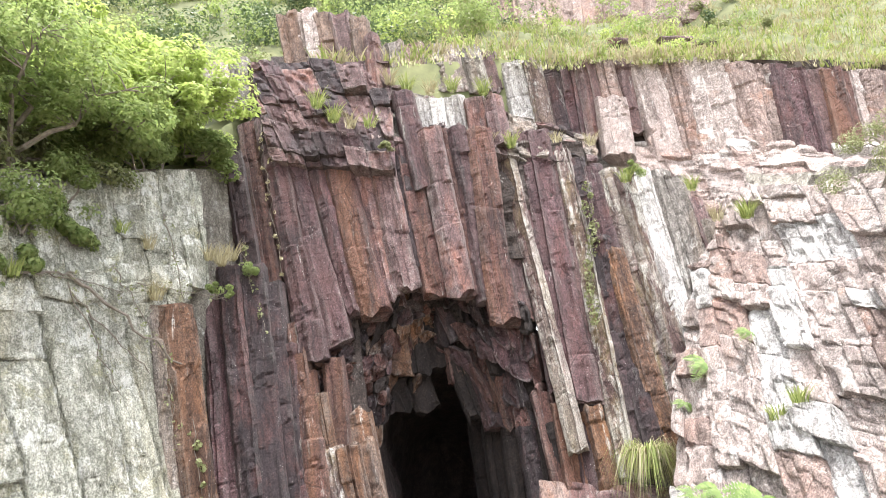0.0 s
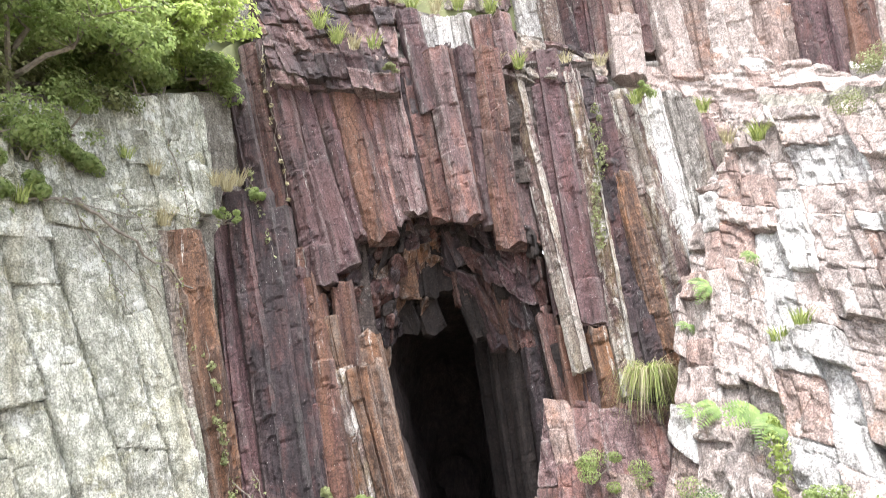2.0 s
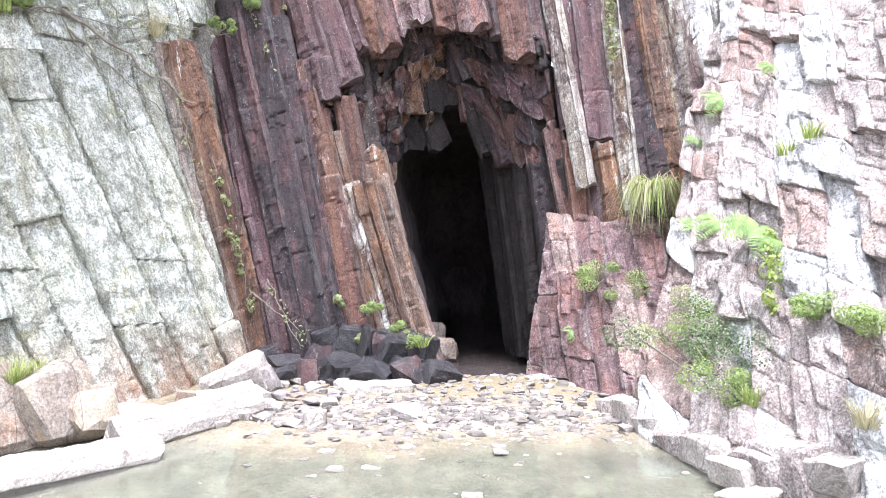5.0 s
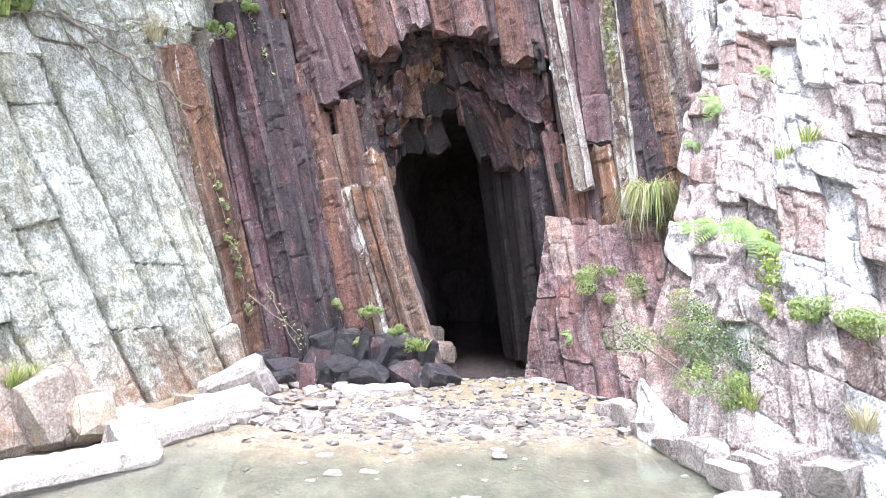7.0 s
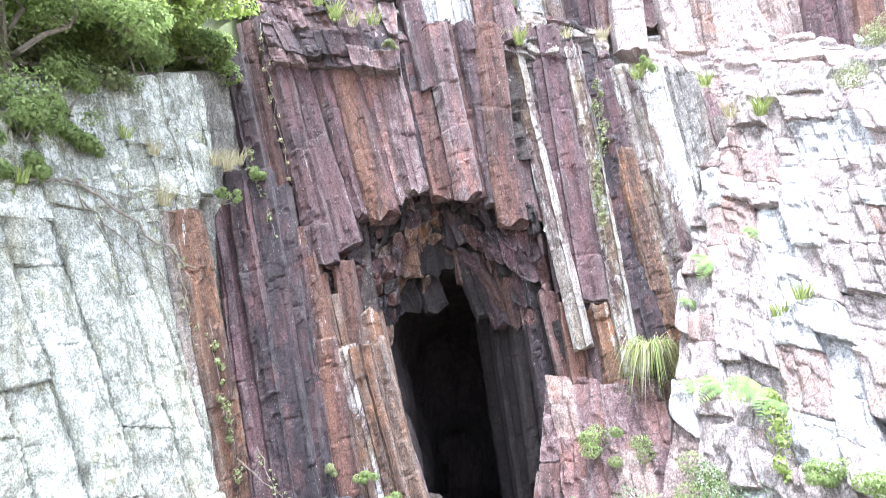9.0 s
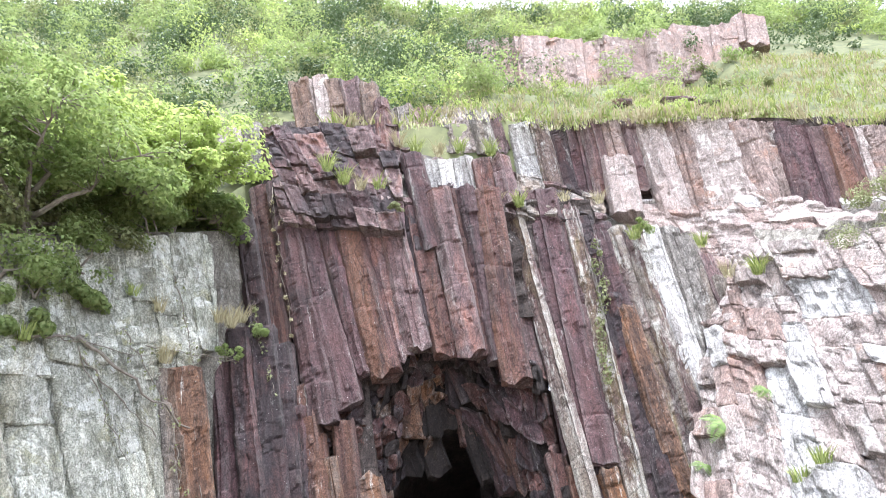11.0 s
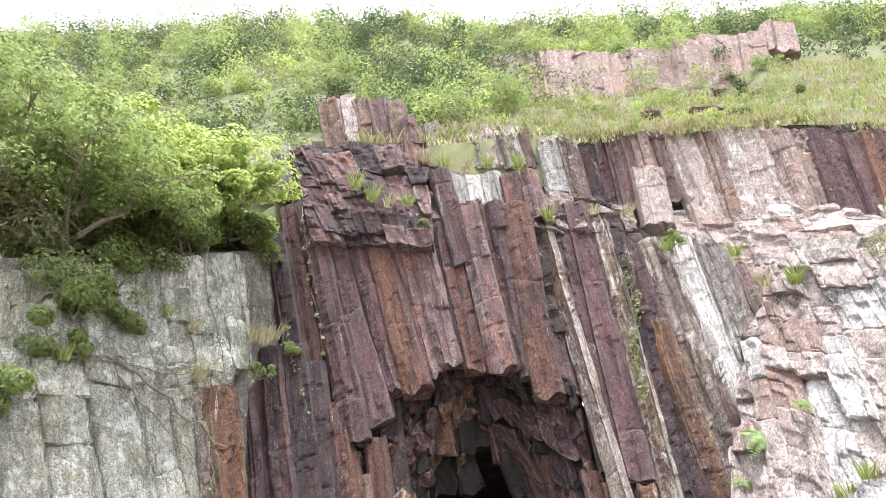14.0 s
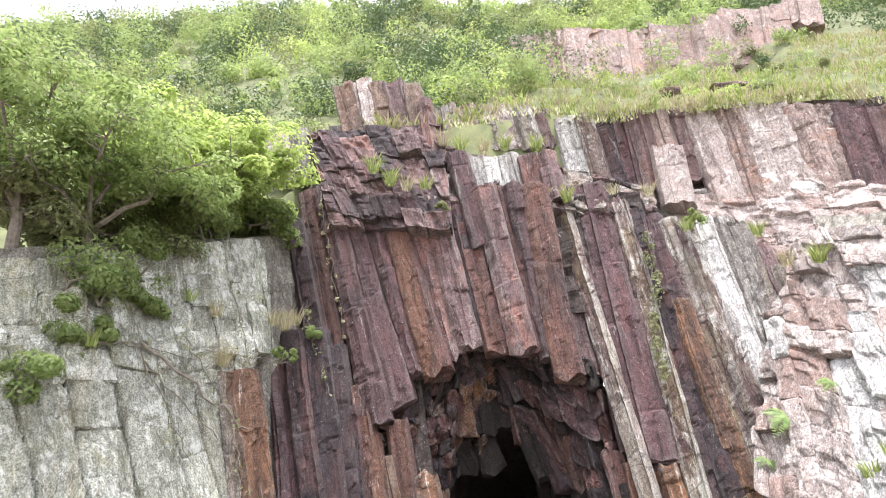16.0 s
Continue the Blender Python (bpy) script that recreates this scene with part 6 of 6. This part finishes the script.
# scrub over the whole hillside, too many plants to count
groups = {"a": [], "b": [], "c": [], "d": []}
for i in range(2500):
    x, y = nrs.uniform(-55, 50), 13.4 + 42 * nrs.uniform() ** 1.25
    if abs(x) > 0.95 * y + 6:
        continue
    k = ease(0.5, 3.5, x)
    if (x > -3.4 and y < 15.9) or (x > -6.0 and y < 17.0):
        continue
    z = hill_height(x, y)
    d = 0.5 + 0.5 * nz((x, y, 0), 0.22, 3)
    grassy = k * ease(31, 24, y) + k * ease(22.0, 30.0, x + 12) * ease(40, 30, y) * 0.7
    far = 2.6 < x < 12.5 and 24.0 < y < 29.6
    if far and nrs.uniform() < 0.75:
        continue
    if nrs.uniform() < grassy * 0.9:
        continue
    r = nrs.uniform(0.6, 1.7) * (0.7 + 0.014 * y) * (0.6 if far or grassy > 0.3 else 1.0)
    lobes = 5
    cs = np.array([x, y, z + 0.45 * r]) + nrs.normal(size=(lobes, 3)) * np.array([0.5, 0.5, 0.3]) * r
    size = 0.06 + 0.003 * y
    g = "d" if d < 0.44 else "a" if nrs.uniform() < 0.16 else "b" if nrs.uniform() < 0.6 else "c"
    groups[g].append(leaf_cloud(cs, nrs.uniform(0.35, 0.6, lobes) * r, int((330 if y > 30 else 460) * min(1.6, r)), size, nrs, up=0.7))
for g, m in (("a", LEAF_BRIGHT), ("b", LEAF_MID), ("c", LEAF_DULL), ("d", LEAF_DARK)):
    ob = new("hillside_scrub", quads_mesh("hillside_scrub", np.concatenate(groups[g]), m))
    tagged(ob, "dense green scrub covering the steep hillside", "scrub", kind="stuff")

# grass over the bench and the open slope
tufts = {0: [], 1: []}
for i in range(4200):
    x = nrs.uniform(-5, 30)
    y = 14.95 + 14.5 * nrs.uniform() ** 1.6
    if x < -3.2 or (-1.8 < x < 1.6 and 15.2 < y < 15.9) or x > 0.8 * y + 3 or (y > 24 and 2.6 < x < 12.5):
        continue
    z = hill_height(x, y)
    b4 = blades(nrs, 14, 0.3, nrs.uniform(0.18, 0.5), 0.011 + 0.0005 * y, 0.3, 0.8) + np.array([x, y, z - 0.05])
    tufts[int(nrs.uniform() < 0.5)].append(b4)
for k, m, lab in ((0, GRASS, "long green grass on the bench and hillside"), (1, STRAW, "dry pale grass on the bench and hillside")):
    tagged(new("hillside_grass", quads_mesh("hillside_grass", np.concatenate(tufts[k]), m)), lab, "grass", kind="stuff")

# low bushes and bedrock showing on the bench
for i in range(34):
    x, y = nrs.uniform(-2, 17), nrs.uniform(16.2, 23.5)
    shrub((x, y, hill_height(x, y)), nrs.uniform(0.35, 0.75), (LEAF_MID, LEAF_BRIGHT, LEAF_DULL)[i % 3], "low green bush in the grass of the bench", 0.075, 700, group="bushes on the bench", stems=2)
for i in range(9):
    x, y = rs.uniform(6.0, 9.5), rs.uniform(19.5, 21.0)
    stone(None, (x, y, hill_height(x, y) - 0.1), (rs.uniform(0.7, 1.5), rs.uniform(0.6, 1.2), rs.uniform(0.2, 0.34)), rs.choice(("mauve", "mauve", "grey", "rose")), 2200 + i, up=(0, -0.5, 1), name="boulder", label="low mauve rock showing through the bench grass", category="boulder", group="rocks on the bench")

# the large drooping tuft beside the cave
e = holder("grass_clump", "large drooping clump of long grass on the rock", "grass", (3.76, 13.07, 3.48))
for m, cnt, lab in ((GRASS, 360, ""), (STRAW, 260, "dry straw-coloured blades")):
    ob = new("foliage", quads_mesh("foliage", blades(nrs, cnt, 0.26, 1.35, 0.008, 1.5, 0.6), m))
    ob.parent = e
    tagged(ob, lab, kind="stuff")
for p, s, n_ in (((4.12, 10.70, 3.09), 0.5, 12), ((4.34, 9.81, 3.00), 0.55, 14), ((4.71, 12.13, 5.25), 0.5, 11), ((5.16, 11.24, 5.62), 0.35, 9), ((4.33, 12.36, 4.58), 0.3, 7), ((4.40, 9.33, 2.81), 0.35, 8), ((3.94, 11.24, 3.05), 0.3, 7), ((2.28, 12.72, 1.06), 0.3, 8)):
    fern(p, s, n_, "bright green fern growing from a rock joint")
vine(((4.35, 9.48, 2.92), (4.12, 8.82, 2.01)), "leafy green creeper hanging down pale rock", 500)
vine(((-4.58, 12.75, 4.33), (-4.01, 13.09, 1.52)), "leafy creeper hanging down a rusty joint", 420, LEAF_DULL, spread=0.1)
vine(((-4.39, 13.77, 8.16), (-3.62, 13.63, 6.13)), "thin leafy creeper on dark rock", 200, LEAF_DULL, spread=0.09)
vine(((-4.30, 14.09, 11.27), (-3.49, 13.83, 7.53)), "thin dry creeper on dark rock", 130, STRAW, spread=0.06)
vine(((3.37, 14.22, 9.86), (3.17, 13.86, 6.54)), "yellow-green creeper on grey rock", 700, LEAF_DULL, spread=0.16)
vine(((-6.20, 10.71, 6.46), (-4.80, 12.60, 5.25)), "bare grey branch lying across pale slabs", 0, thick=0.035)
vine(((-6.12, 10.78, 6.15), (-5.17, 11.99, 5.03)), "thin bare branch lying across pale slabs", 0, thick=0.018)
vine(((-6.70, 9.92, 6.23), (-6.13, 10.82, 6.50)), "bare grey branch lying across pale slabs", 0, thick=0.03)
# thin creepers straggling over the pale slabs
for a_, b_ in (((-6.50, 10.27, 6.37), (-5.47, 11.85, 6.45)), ((-6.19, 10.73, 6.32), (-5.44, 11.55, 4.59)), ((-5.83, 11.37, 6.83), (-4.99, 12.35, 5.31)), ((-5.42, 12.18, 8.15), (-4.92, 12.62, 6.45)), ((-5.55, 11.75, 6.63), (-4.44, 13.41, 6.79)), ((-5.11, 12.23, 5.65), (-4.72, 12.48, 3.83)), ((-4.02, 13.17, 1.78), (-2.89, 13.06, 0.91)), ((-3.68, 13.19, 2.00), (-3.00, 13.05, 0.69))):
    vine((a_, b_), "thin straggling creeper with sparse leaves on rock", 45, LEAF_DULL, 0.06, 0.012, 0.1)
for p, r, m, lab in ((((3.56, 9.31, 1.03)), 0.75, LEAF_DARK, "green bush among pale boulders"), (((3.62, 8.81, 0.84)), 0.5, LEAF_MID, "green bush among pale boulders"), (((3.49, 9.99, 1.31)), 0.45, LEAF_MID, "green bush among pale boulders"),
                     (((2.61, 12.78, 1.90)), 0.45, LEAF_MID, "green plant on the rusty rock"), (((3.20, 12.61, 1.65)), 0.4, LEAF_MID, "green plant on the rusty rock"), (((3.59, 12.50, 1.40)), 0.25, LEAF_MID, "green plant on the rusty rock"), (((3.20, 11.82, 0.31)), 0.28, LEAF_MID, "yellow-green plant on the rusty rock"),
                     (((-4.58, 13.24, 6.78)), 0.22, LEAF_MID, "small bright plant in a joint"), (((-4.14, 13.72, 7.37)), 0.26, LEAF_MID, "small plant in a joint"), (((-1.69, 13.09, 1.34)), 0.2, LEAF_MID, "small plant on black rock"), (((-2.28, 13.20, 1.50)), 0.16, LEAF_DULL, "small plant on black rock"),
                     (((-0.83, 12.94, 0.65)), 0.26, LEAF_MID, "small plant at the cave mouth"), (((-1.14, 13.06, 0.91)), 0.2, LEAF_MID, "small plant at the cave mouth"), (((-1.87, 12.96, 0.82)), 0.14, LEAF_DULL, "small plant on black rock"),
                     (((4.30, 8.18, 1.88)), 0.3, LEAF_MID, "small plant among pale boulders"), (((4.53, 7.25, 1.77)), 0.35, LEAF_MID, "small plant among pale boulders"), (((4.31, 13.93, 9.86)), 0.22, LEAF_MID, "small bright plant on the ledge"), (((7.26, 9.96, 8.53)), 0.5, LEAF_DULL, "bush at the ledge's end"), (((6.89, 9.70, 7.58)), 0.6, LEAF_DULL, "bush at the ledge's end"),
                     (((-1.28, 13.83, 10.46)), 0.16, LEAF_DULL, "small plant hanging on dark rock")):
    shrub(p, r, m, lab, 0.036, int(1000 + 3000 * r), group="plants in the rock joints")
for p, h, n_, m in (((6.02, 12.42, 8.19), 0.42, 150, GRASS), ((4.12, 13.84, 9.67), 0.35, 110, GRASS), ((5.40, 13.39, 9.25), 0.35, 90, GRASS), ((5.88, 13.46, 8.56), 0.4, 70, STRAW), ((1.62, 14.35, 10.81), 0.4, 110, GRASS), ((1.10, 14.49, 10.97), 0.35, 80, STRAW),
                    ((2.67, 14.14, 10.85), 0.3, 60, STRAW), ((3.43, 14.01, 10.70), 0.35, 60, STRAW), ((-2.97, 13.86, 11.59), 0.5, 110, GRASS), ((-2.55, 13.83, 11.19), 0.45, 110, GRASS), ((-2.15, 13.82, 11.04), 0.4, 90, STRAW), ((-1.69, 13.82, 11.04), 0.35, 70, GRASS),
                    ((-0.90, 14.51, 12.47), 0.5, 120, GRASS), ((-0.33, 14.44, 12.35), 0.4, 90, STRAW), ((0.22, 14.39, 12.40), 0.4, 110, GRASS), ((0.98, 14.31, 12.26), 0.45, 120, GRASS), ((-1.32, 14.45, 12.60), 0.5, 90, STRAW),
                    ((-5.30, 12.09, 6.41), 0.4, 90, STRAW), ((-4.54, 13.14, 7.43), 0.5, 120, STRAW), ((-4.49, 13.64, 7.72), 0.45, 90, STRAW), ((-4.72, 12.97, 7.49), 0.4, 80, STRAW), ((-5.51, 11.94, 7.36), 0.35, 70, STRAW), ((-6.66, 10.00, 6.19), 0.4, 90, GRASS), ((-5.84, 11.48, 7.52), 0.3, 60, GRASS),
                    ((-6.09, 9.17, 0.84), 0.5, 120, GRASS), ((-5.98, 9.51, 0.84), 0.4, 80, GRASS), ((4.79, 9.93, 4.02), 0.3, 70, GRASS), ((4.97, 9.65, 4.23), 0.3, 70, GRASS), ((4.21, 7.00, 0.93), 0.35, 80, STRAW), ((3.50, 9.67, 1.12), 0.35, 80, GRASS), ((3.68, 8.51, 0.77), 0.35, 90, GRASS), ((-0.64, 12.85, 0.73), 0.3, 60, GRASS)):
    tuft(p, h, n_, m, "small tuft of grass growing from a rock ledge" if m is GRASS else "small tuft of dry grass on a rock ledge")
